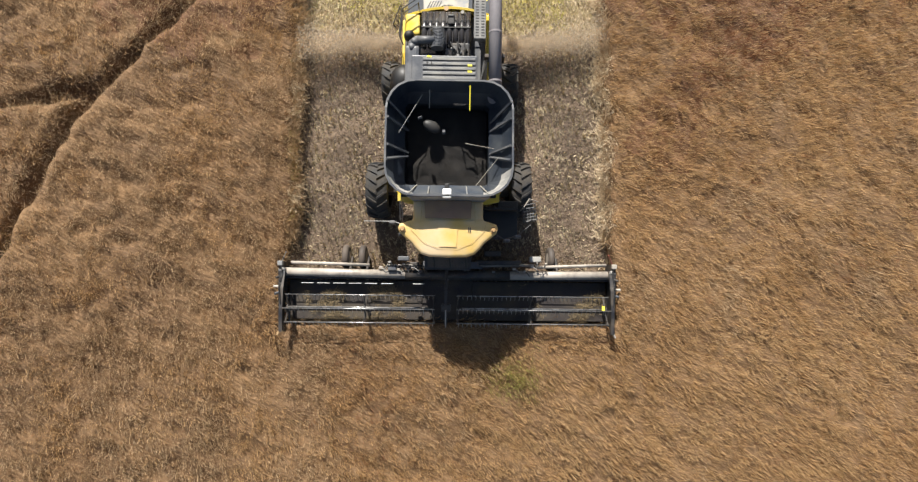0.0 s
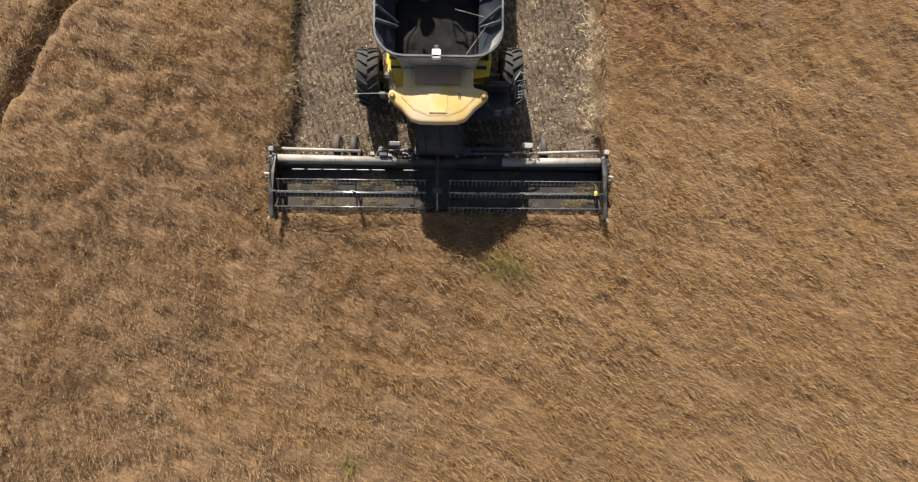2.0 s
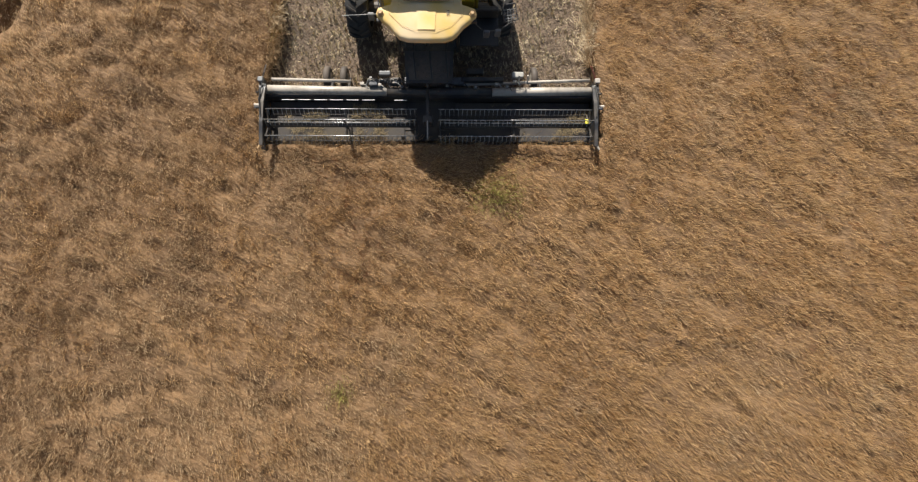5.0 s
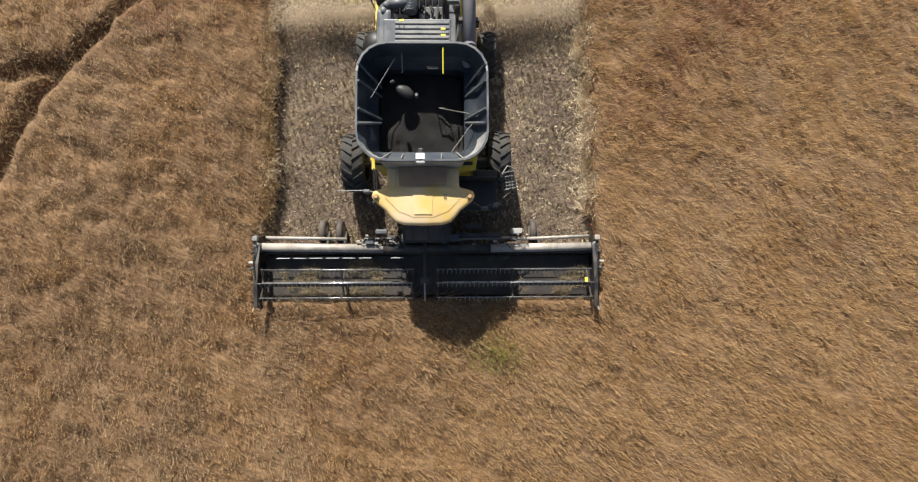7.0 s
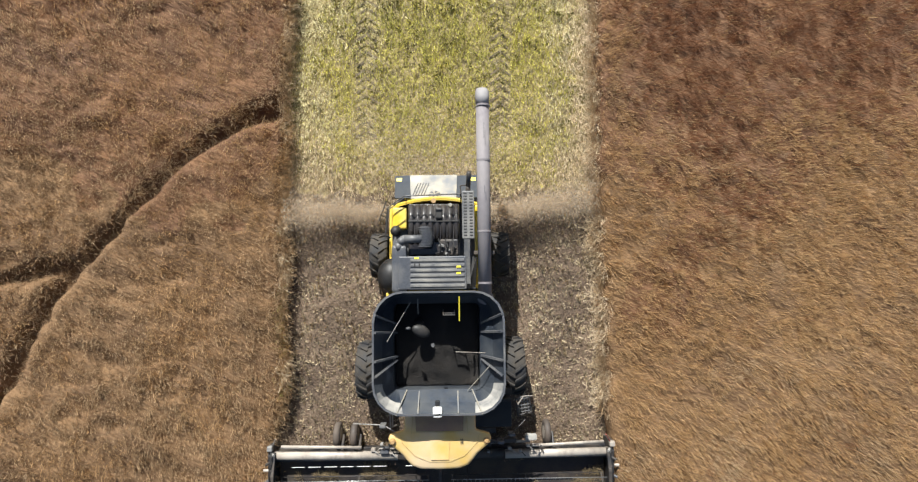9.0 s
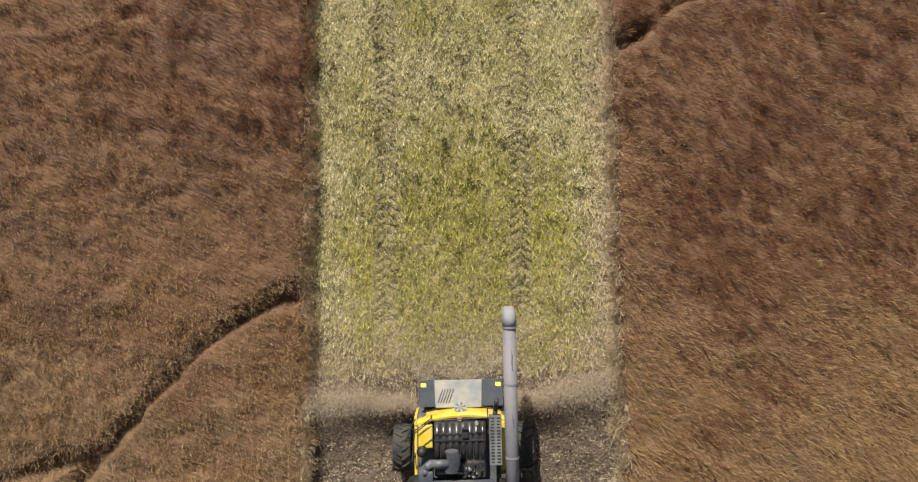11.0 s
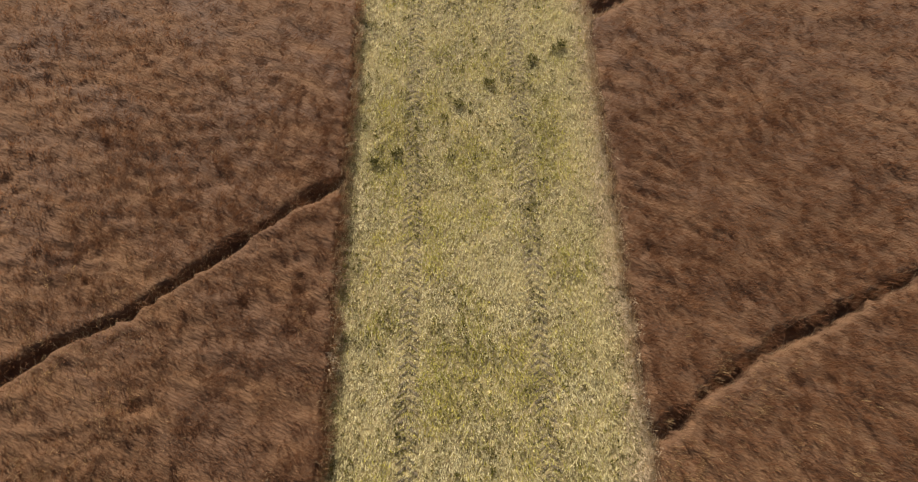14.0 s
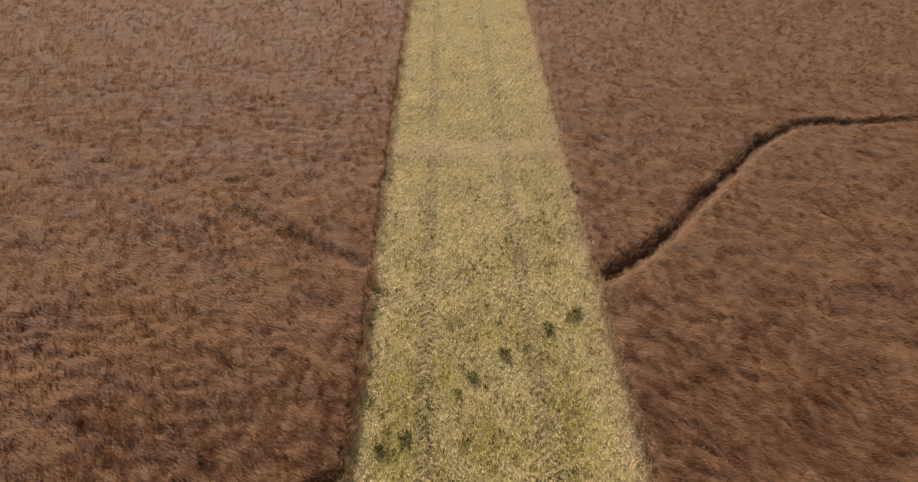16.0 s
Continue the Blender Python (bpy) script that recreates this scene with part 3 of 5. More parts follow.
def build_strip():
    y = np.concatenate([np.arange(KNIFE, 60, 0.2), np.arange(60, 112, 0.4), np.arange(112, 181, 3.0)])
    u = np.linspace(0, 1, 60)
    ys, us = np.meshgrid(y, u, indexing="ij")
    xs = edge_left(ys) * (1 - us) + edge_right(ys) * us
    z = 0.02 + 0.03 * value_noise(xs, ys, 0.5, 41) + 0.03 * value_noise(xs, ys, 0.2, 42)
    soft = np.clip((ys - 4.6) * 0.05 + 0.02 * value_noise(xs, ys, 0.4, 43), -0.08, 0.012)
    for name, mat, label, sel, up in (("fresh_stubble_ground", SOIL, "grey-brown soil between freshly cut stubble", y <= 7.0, 0 * z),
                                      ("chaff_ground", CHAFF, "soil covered with pale chaff", y >= 3.6, soft)):
        verts, faces = [], []
        sheet(verts, faces, xs[sel], ys[sel], (z + up)[sel] - (0.05 * np.clip((ys[sel] - 6.4) / 0.4, 0, 1) if mat is SOIL else 0))
        me = bpy.data.meshes.new(name)
        me.from_pydata(verts[0].tolist(), [], faces[0].tolist())
        me.materials.append(mat)
        tagged(new(name, me), label, "ground", kind="structure")

    # cut stalks in drilled rows and loose straw
    x, y = scatter(-6.2, 6.6, KNIFE, 34, 720)
    row = (x + 0.32 * y) / 0.24
    x = x - (row - np.round(row)) * 0.24 * 0.55
    keep = ~standing(x, y) & (rng.uniform(size=len(x)) < np.where(y < 6, 0.62 + 0.7 * value_noise(x + 0.5 * y, 1.9 * y - 0.5 * x, 0.34, 44) + 0.30 * np.cos(6.283 * ((y + 0.5 * x) / 0.40 + 0.35 * value_noise(x, y, 0.7, 45))), 0.10))
    x, y = x[keep], y[keep]
    n = len(x)
    tri = blades(x, y, 0.0 * x, rng.uniform(0.08, 0.20, n), rng.uniform(0.020, 0.048, n), np.clip(np.abs(0.62 + 0.3 * rng.normal(size=n)), 0, 0.97), 1.45, 0.8, 0.5)
    mesh_object("cut_stubble", tri, 3, STUBBLE, "short grey-brown cut stalks in drilled rows", "stubble")

    pale, beige, green = [], [], []
    for y0, y1, per, big in ((3.6, 36, 560, 1.0), (36, 60, 300, 1.5), (60, 104, 150, 2.5)):
        x, y = scatter(-6.4, 9.5, y0 - 3 * (y0 > 5), y1 + 3, per)
        blur = y + 1.5 * rng.normal(size=len(x))
        keep = ~standing(x, y) & ((blur > y0) | (y0 < 5)) & (blur < y1) & (rng.uniform(size=len(x)) < np.clip((y - 2.6 + 0.5 * value_noise(x, y, 0.9, 55)) / 2.6, 0, 1) * np.clip(0.84 + 0.5 * value_noise(2.6 * x, y + 0.35 * x, 0.34, 53) + 0.16 * np.cos(6.283 * ((y - 0.6 * x) / 0.62 + 0.3 * value_noise(x, y, 1.5, 56))) + 0.3 * value_noise(x, y, 1.1, 54), 0.08, 1) + 0.4 * np.exp(-((y - 52 - 0.06 * x) / 1.3) ** 2))
        x, y = x[keep], y[keep]
        n = len(x)
        off = np.abs(x - np.where(x < 0, -2.75, 2.35) - 0.05 * value_noise(0 * y, y, 3, 58))
        tri = blades(x, y, rng.uniform(0.04, 0.14, n), rng.uniform(0.10, 0.28, n) * np.where(off < 0.44, 0.6, 1.0), rng.uniform(0.013, 0.032, n) * big, rng.uniform(0.5, 1.0, n),
                     1.57 + 3.14159 * (rng.uniform(size=n) < 0.5), 0.42, 0.5)
        # straw pressed into chevrons by the tyres
        slant = (y + 0.62 * off) / 0.34
        worn = 0.55 + 0.45 * value_noise(x, y, 2.2, 57)
        keep = ~((off < 0.44) & (np.abs(slant - np.round(slant)) > 0.24) & (rng.uniform(size=n) < 0.22 + 0.45 * worn - 0.25 * np.clip((y - 32) / 20, 0, 1)))
        x, y, tri, n = x[keep], y[keep], tri[keep], int(keep.sum())
        patch = (0.6 * value_noise(x, y, 2.0, 51) + 0.5 * value_noise(x, y, 0.6, 52) + 2.5 * np.exp(-((y - 8.8) / 3.3) ** 2 - ((x - 0.3) / 4.3) ** 4) * (1 - 0.5 * np.exp(-((x + 2.75) / 0.5) ** 2)) - 1.2 * np.exp(-((y - 3.5) / 1.6) ** 2) + 0.35 * np.exp(-((y - 30) / 9) ** 2) - 0.7 * np.exp(-((np.abs(x - 0.2) - 5.4) / 0.7) ** 2)
                 - np.interp(y, [20, 42, 60], [0.0, 0.2, 0.9]) - 0.6 * np.exp(-((y - 53) / 1.5) ** 2))
        is_green = patch + 0.5 * rng.normal(size=n) > 0.48
        is_beige = ~is_green & (1.3 * np.exp(-((y - 3.5) / 3.2) ** 2) + 0.9 * np.exp(-((x - edge_right(y) + 0.3) / 0.8) ** 2) + 0.35 * value_noise(x, y, 1.6, 59) + 0.25 * rng.normal(size=n) > 0.5)
        beige.append(tri[is_beige])
        pale.append(tri[~is_green & ~is_beige])
        green.append(tri[is_green])
    # a thicker pale band of straw across the strip
    n = 5200
    x = rng.uniform(-6.3, 7.6, n)
    y = 52.3 + 0.06 * x + 0.75 * rng.normal(size=n)
    keep = ~standing(x, y)
    x, y, n = x[keep], y[keep], int(keep.sum())
    beige.append(blades(x, y, rng.uniform(0.08, 0.2, n), rng.uniform(0.2, 0.46, n), rng.uniform(0.025, 0.05, n), rng.uniform(0.75, 1.0, n), 0.2, 1.2, 0.5))
    mesh_object("chaff", np.concatenate(pale), 3, STRAW, "pale yellow chopped straw spread over the stubble", "straw")
    mesh_object("beige_straw", np.concatenate(beige), 3, BEIGE, "beige dusty straw near the machine and the edges", "straw")
    mesh_object("green_regrowth", np.concatenate(green), 3, GREEN, "yellow-green chopped weeds and regrowth in the straw", "weeds")

    # short upright stalks that still show their slanting rows through the straw
    x, y = scatter(-6.2, 9.0, 6, 104, 42)
    row = (x - 0.55 * y) / 0.52
    x = x - (row - np.round(row)) * 0.52 * 0.45 + 0.12 * value_noise(x, y, 1.1, 63)
    keep = ~standing(x, y)
    x, y = x[keep], y[keep]
    n = len(x)
    far = 1 + np.clip((y - 30) / 30, 0, 1) * 0.6
    tri = blades(x, y, 0.06 + 0 * x, rng.uniform(0.10, 0.22, n), rng.uniform(0.02, 0.045, n) * far, np.abs(0.2 * rng.normal(size=n)), 1.57, 3.0, 0.7)
    mesh_object("standing_stubble", tri, 3, STRAW, "upright cut stalks poking through the straw", "stubble")

    # many small dark weeds, thicker in some patches
    x, y = scatter(-6.2, 9.0, 7, 104, 13)
    wild = value_noise(x, y, 3.1, 61) + 0.8 * value_noise(x, y, 1.0, 62)
    keep = ~standing(x, y) & (rng.uniform(size=len(x)) < 0.16 + 0.3 * np.exp(-((y - 12) / 5) ** 2) + 0.55 * np.clip(wild, 0, 1)) & (rng.uniform(size=len(x)) < np.interp(y, [40, 62], [1.0, 0.3])) & (np.abs(y - 52) > 1.6)
    x, y = x[keep], y[keep]
    each = 10
    size = np.repeat(rng.uniform(0.4, 1.0, len(x)) ** 1.5, each)
    x, y = np.repeat(x, each), np.repeat(y, each)
    n = len(x)
    tri = blades(x + 0.10 * size * rng.normal(size=n), y + 0.07 * size * rng.normal(size=n), rng.uniform(0.08, 0.2, n), rng.uniform(0.10, 0.22, n) * size, rng.uniform(0.04, 0.10, n) * size,
                 rng.uniform(0.2, 0.9, n), 0, 3.0, 0.6)
    mesh_object("small_weeds", tri, 3, WEED, "scattered small dark olive weeds in the straw", "weeds")

    # tyre prints: chevron grooves of pressed soil
    prints = []
    for cx in (-2.75, 2.35):
        for k in range(20, 300):
            yy = (k + 0.5) * 0.34
            mid = cx + 0.05 * float(value_noise(np.array([0.0]), np.array([yy]), 3, 58)[0])
            for sgn in (-1, 1):
                a = np.array([mid + sgn * 0.02, yy, 0.075])
                b = np.array([mid + sgn * rng.uniform(0.34, 0.44), yy - 0.27, 0.075])
                w = np.array([0, rng.uniform(0.02, 0.06), 0])
                prints.append([a - w, b - w, b + w, a + w] if sgn > 0 else [a + w, b + w, b - w, a - w])
    mesh_object("tyre_prints", np.array(prints), 4, PRINT, "dark chevron tyre prints pressed in the straw", "tyre prints")


def build_weeds():
    spots = [(-4.46, 29.05, 0.85), (-3.5, 29.55, 0.94), (-0.6, 32.45, 0.77), (-1.3, 31.65, 0.51), (0.96, 33.85, 0.85), (3.27, 35.35, 0.94), (4.86, 36.45, 0.85), (4.5, 36.15, 0.68),
             (-0.5, 13.35, 0.40), (0.48, 13.65, 0.36), (0.1, 14.65, 0.26), (0.4, 11.85, 0.30), (-1.0, 15.85, 0.26)]
    for x, y, size in spots:
        n = int(40 + 120 * size)
        a = rng.uniform(0, 6.283, n)
        r = size * 0.28 * np.sqrt(rng.uniform(size=n))
        tri = blades(r * np.cos(a) * 1.2, r * np.sin(a), rng.uniform(0.10, 0.30, n), rng.uniform(0.12, 0.26, n) * size, rng.uniform(0.03, 0.075, n), rng.uniform(0.3, 0.95, n), 0, 3.0, 0.6)
        ob = mesh_object("weed", tri, 3, WEED, "small dark green weed plant in the chaff", "weed", kind="")
        ob["group"] = "weeds in the stubble"
        ob.location = (x, y, 0.02)


# ---------------------------------------------------------------- the combine harvester
def wheel(name, x, y, radius, width, parent, lugs, outside):
    """Tractor-type tyre with chevron lugs on a rim; outside is -1 or 1."""
    profile = [(-0.50, 0.62), (-0.50, 0.80), (-0.46, 0.92), (-0.30, 0.925), (0, 0.935), (0.30, 0.925), (0.46, 0.90), (0.50, 0.80), (0.50, 0.62)]
    steps = 40
    rings = []
    for k in range(steps):
        a = 2 * math.pi * k / steps
        rings.append([(x + w * width, y + radius * r * math.cos(a), radius + radius * r * math.sin(a)) for w, r in profile])
    hub = thing(name, "", "")
    hub.parent = parent
    tyre = part("tyre", loft(rings + [rings[0]], caps=False, closed=False), RUBBER, hub, "", True)
    bm = bmesh.new()
    for k in range(lugs):
        for side in (-1, 1):
            a0 = 2 * math.pi * (k + (0.5 if side > 0 else 0)) / lugs
            pts = []
            for f, da in ((0.0, 0.0), (0.25, 0.13), (0.49, 0.27)):
                a = a0 - da
                half = 0.040
                for up, hh in ((0.91, half * 1.3), (1.0, half)):
                    rr = radius * (up - (0.06 if f > 0.4 else 0))
                    pts.append((f, a, hh, rr))
            rows = []
            for i in (0, 2, 4):
                f, a, h0, r0 = pts[i]
                _, _, h1, r1 = pts[i + 1]
                rows.append([(x + side * f * width, y + r * math.cos(a + s), radius + r * math.sin(a + s)) for r, s in ((r0, -h0), (r1, -h1), (r1, h1), (r0, h0))])
            loft(rows, bm)
    tagged(part("tread", bm, RUBBER, hub), kind="stuff")
    bm = rod((x - 0.30 * width, y, radius), (x + 0.30 * width, y, radius), radius * 0.62, None, 28)
    rod((x + outside * 0.30 * width, y, radius), (x + outside * 0.42 * width, y, radius), radius * 0.26, bm, 16)
    part("rim", bm, DECK, hub, "grey dusty wheel rim")
    return hub


def ring_plan(hx, y0, y1, z, cut, steps=5):
    """A rectangle in plan with rounded corners, counter-clockwise from the front right."""
    pts = []
    for cx, cy, a0 in ((hx - cut, y0 + cut, -90), (hx - cut, y1 - cut, 0), (-hx + cut, y1 - cut, 90), (-hx + cut, y0 + cut, 180)):
        for k in range(steps + 1):
            a = radians(a0 + 90 * k / steps)
            pts.append((cx + cut * math.cos(a), cy + cut * math.sin(a), z))
    return pts


plain_part = part


def build_harvester():
    def part(name, bm, mat, parent, label="", smooth=False):
        """A part of the machine, set at its true height; the tank and what it holds bend with it."""
        tall = parent is not None and parent.name.startswith("grain_tank") or name in ("grain_tank", "seed_heap")
        return plain_part(name, to_size(bm, tall), mat, parent, label, smooth)

    car = thing("combine_harvester", "dusty yellow combine harvester with an open dark grain tank", "combine harvester")

    # body
    part("body", box(-1.55, 1.55, -2.05, 1.2, 0.9, 2.34, 0.08), YELLOW, car)
    part("rear_body", box(-1.5, 1.5, 1.2, 4.0, 1.0, 2.75, 0.10), DECK, car, "grey rear housing")
    for sx in (-1, 1):
        part("side_panel", box(sx * 1.56 - 0.05, sx * 1.56 + 0.05, 1.25, 3.95, 1.25, 2.55, 0.04), YELLOW, car)
        part("side_panel", box(sx * 1.62 - 0.05, sx * 1.62 + 0.05, -2.0, 1.15, 1.5, 3.0, 0.04), YELLOW, car)
        panel = part("shoulder_panel", slab([(sx * 1.05, -2.42, 3.0), (sx * 1.62, -2.30, 3.0), (sx * 1.62, -1.9, 3.05), (sx * 1.05, -1.9, 3.05)][::sx], 0.3), YELLOW, car)
        part("vent", box(sx * 1.36 - 0.16, sx * 1.36 + 0.16, -2.18, -2.06, 3.0, 3.03, 0.01), BLACK, panel, "black slot")
    part("front_axle", rod((-2.3, -1.5, 0.95), (2.3, -1.5, 0.95), 0.2), FRAME, car)
    part("rear_axle", rod((-1.9, 2.45, 0.75), (1.9, 2.45, 0.75), 0.12), FRAME, car)
    wheel("front_wheel", -2.46, -1.76, 1.0, 0.76, car, 17, -1)
    wheel("front_wheel", 2.48, -1.68, 1.0, 0.76, car, 17, 1)
    wheel("rear_wheel", -2.12, 2.20, 0.80, 0.62, car, 15, -1)
    wheel("rear_wheel", 2.12, 2.20, 0.80, 0.62, car, 15, 1)

    # grain tank
    tank = part("grain_tank", loft([[(x - 0.08, y, z) for x, y, z in ring_plan(1.34, -1.82, 0.80, h, 0.16)] for h in (3.2, 2.4)], caps=False), PLATE, car, "dark blue-grey tank walls")
    floor_bm = loft([[(x - 0.08, y, z) for x, y, z in ring_plan(1.40, -1.88, 0.86, h, 0.12)] for h in (2.42, 2.36)])
    part("tank_floor", floor_bm, FRAME, tank)
    low = [(x - 0.08, y, z) for x, y, z in ring_plan(1.34, -1.82, 0.80, 3.2, 0.16)]
    high = ring_plan(1.93, -2.36, 1.2, 4.08, 0.88)
    high = [(x, y, z - (0.03 if 0.5 < y else 0)) for x, y, z in high]
    n = len(low)
    seg = n // 4                                   # six points to a corner
    names = ("extension_corner", "extension_panel")
    for c in range(4):
        i0 = c * seg
        pick = [(i0 + k) % n for k in range(seg)]
        flat = [pick[-1], (pick[-1] + 1) % n]
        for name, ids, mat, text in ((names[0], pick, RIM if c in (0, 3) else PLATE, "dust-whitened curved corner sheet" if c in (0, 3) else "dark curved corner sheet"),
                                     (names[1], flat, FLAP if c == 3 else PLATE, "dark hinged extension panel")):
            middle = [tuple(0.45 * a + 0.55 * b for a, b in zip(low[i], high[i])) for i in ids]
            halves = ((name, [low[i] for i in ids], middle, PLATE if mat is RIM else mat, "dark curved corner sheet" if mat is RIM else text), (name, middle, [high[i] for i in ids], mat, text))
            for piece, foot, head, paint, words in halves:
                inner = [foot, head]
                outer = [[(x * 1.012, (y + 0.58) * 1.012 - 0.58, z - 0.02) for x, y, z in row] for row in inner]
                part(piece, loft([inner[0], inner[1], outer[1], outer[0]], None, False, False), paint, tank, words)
    # bent lip round the top
    lip_in = [(x * 0.985, (y + 0.58) * 0.985 - 0.58, z) for x, y, z in high]
    lip_out = [(x * 1.015, (y + 0.58) * 1.015 - 0.58, z) for x, y, z in high]
    part("rim_lip", loft([[(x, y, z - 0.03) for x, y, z in lip_in], [(x, y, z + 0.015) for x, y, z in lip_in], [(x, y, z + 0.015) for x, y, z in lip_out], [(x, y, z - 0.03) for x, y, z in lip_out]],
                         None, False), DECK, tank, "grey folded rim")
    # stiffening ribs and gusset seams on the side panels
    for sx in (-1, 1):
        for yy, dy in ((0.55, -0.26), (0.03, -0.06), (-0.82, -0.02), (-1.28, 0.30)):
            a, b = Vector((sx * 1.33, yy * 0.9 + dy * 0.9 - 0.05, 3.24)), Vector((sx * 1.90, yy, 4.08))
            part("rib", box(-0.5, 0.5, -0.03, 0.03, -0.02, 0.075, 0, None,
                            Matrix.Translation((a + b) / 2) @ (b - a).to_track_quat("X", "Z").to_matrix().to_4x4() @ Matrix.Diagonal(((b - a).length, 1, 1, 1))), DECK, tank)
        a, b = Vector((sx * 1.0, -1.83, 3.24)), Vector((sx * 1.26, -2.36, 4.1))
        part("rib", rod(a, b, 0.022), CREAM, tank, "pale worn seam strip")
    for x in (-0.62, 0.56):
        part("rib", rod((x, -1.86, 3.22), (x, -2.33, 4.07), 0.022), CREAM, tank, "bright vertical seam bar")
    part("front_skirt", slab([(-1.25, -2.37, 4.05), (1.25, -2.37, 4.05), (1.05, -2.36, 3.35), (-1.05, -2.36, 3.35)], 0.03), RIM, tank, "dusty front sheet")
    # struts, level stick, sensor head, inner ladder
    part("strut", rod((1.52, -1.05, 3.74), (0.86, -1.84, 3.36), 0.013), CREAM, tank, "thin pale strut")
    part("strut", rod((-0.84, 0.88, 3.80), (-1.55, -0.30, 3.74), 0.013), CREAM, tank, "thin pale strut")
    part("level_stick", rod((0.62, 1.05, 4.04), (0.62, 0.32, 3.94), 0.022), BRIGHT, tank, "bright yellow stick")
    part("level_stick", rod((-0.62, 0.98, 3.9), (-0.62, 0.5, 3.7), 0.014), CREAM, tank, "thin dusty stick")
    part("cross_bar", rod((0.5, -0.62, 3.75), (1.40, -0.70, 3.5), 0.010), PALE, tank)
    part("ladder", pipe([(0.14, 0.62, 3.6), (0.14, 0.5, 3.95), (0.48, 0.5, 3.95), (0.48, 0.62, 3.6)], 0.018), FRAME, tank)
    part("ladder_rung", rod((0.14, 0.54, 3.82), (0.48, 0.54, 3.82), 0.015), FRAME, tank)
    # heap of seed and the filling spout
    bm = bmesh.new()
    rows = []
    for j in range(31):
        for i in range(31):
            x, y = -1.38 + 2.6 * i / 30, -1.8 + 2.58 * j / 30
            d = math.hypot((x - 0.1 if x > 0.1 else min(0.0, x + 0.45)) / 1.1, (y + 0.1) / 1.3)
            z = 3.08 - 0.34 * min(1.3, d) + 0.10 * noise.noise((2.2 * x, 2.2 * y, 0)) + 0.03 * noise.noise((6 * x, 6 * y, 3))
            rows.append(bm.verts.new((x, y, z)))
    for j in range(30):
        for i in range(30):
            bm.faces.new((rows[j * 31 + i], rows[j * 31 + i + 1], rows[(j + 1) * 31 + i + 1], rows[(j + 1) * 31 + i]))
    base = bmesh.ops.extrude_face_region(bm, geom=bm.faces[:])
    for v in base["geom"]:
        if isinstance(v, bmesh.types.BMVert):
            v.co.z = 2.45
    bmesh.ops.recalc_face_normals(bm, faces=bm.faces[:])
    tagged(part("seed_heap", bm, SEED, None, "", True), "heap of near-black harvested seed in the tank", "grain", kind="stuff")
    part("filling_auger", rod((-0.75, 0.35, 2.5), (-0.50, 0.0, 3.52), 0.14, None, 18), BLACK, tank, "dark filling auger tube", True)
    bm = bmesh.new()
    bmesh.ops.create_uvsphere(bm, u_segments=18, v_segments=10, radius=0.20, matrix=pose(-0.55, -0.02, 3.50, 0, 14, -24) @ Matrix.Diagonal((1.5, 0.9, 0.6, 1)))
    part("auger_hood", bm, BLACK, tank, "rounded black hood", True)
    bm = bmesh.new()
    bmesh.ops.create_cone(bm, cap_ends=True, segments=14, radius1=0.06, radius2=0.045, depth=0.1, matrix=Matrix.Translation((-0.17, -0.38, 4.0)))
    part("sensor_cap", bm, DECK, tank)
    part("sensor_cap", rod((-0.95, 0.1, 3.85), (-0.85, 0.12, 3.9), 0.04), DECK, tank)
    # white receiver on the front rim
    rec = part("receiver", box(-0.19, 0.09, -2.44, -2.14, 3.96, 4.12, 0.05), WHITE, car, "white satellite receiver box")
    part("bracket", rod((-0.05, -2.02, 3.92), (-0.05, -2.18, 4.02), 0.05), BLACK, rec)
    part("clamp", box(-0.12, 0.02, -2.12, -1.98, 3.92, 4.05, 0.02), BLACK, rec)

    # cab
    half = [(0.00, -4.12), (0.58, -4.10), (0.84, -4.01), (1.00, -3.84), (1.14, -3.66), (1.38, -3.47), (1.50, -3.36), (1.55, -3.22), (1.50, -3.09), (1.32, -3.03), (1.12, -2.98), (1.08, -2.90), (1.08, -2.38), (0.0, -2.36)]

    def outline(scale, z, drop):
        pts = [(x, y) for x, y in half] + [(-x, y) for x, y in half[-2:0:-1]]
        return [(x * scale, (y + 3.1) * scale - 3.1, z - drop * max(0.0, -3.25 - y) - 0.05 * (abs(x) / 1.5) ** 2) for x, y in pts]

    cab = part("cab", box(-0.98, 0.98, -3.55, -2.40, 1.55, 3.36, 0.06), GLASS, car, "dark tinted cab glazing")
    roof = part("cab_roof", loft([outline(0.94, 3.34, 0.03), outline(0.995, 3.40, 0.04), outline(1.0, 3.50, 0.05), outline(0.985, 3.565, 0.06), outline(0.955, 3.60, 0.06), outline(0.90, 3.62, 0.06), outline(0.5, 3.66, 0.04)]),
                DUSTY, cab, "yellow roof dulled by dust", True)
    # raised middle panel and seam lines
    part("roof_panel", slab([(-0.26, -3.80, 3.626), (0.26, -3.80, 3.626), (0.31, -2.99, 3.654), (-0.31, -2.99, 3.654)], 0.05), DUSTY, cab, "raised middle roof panel")
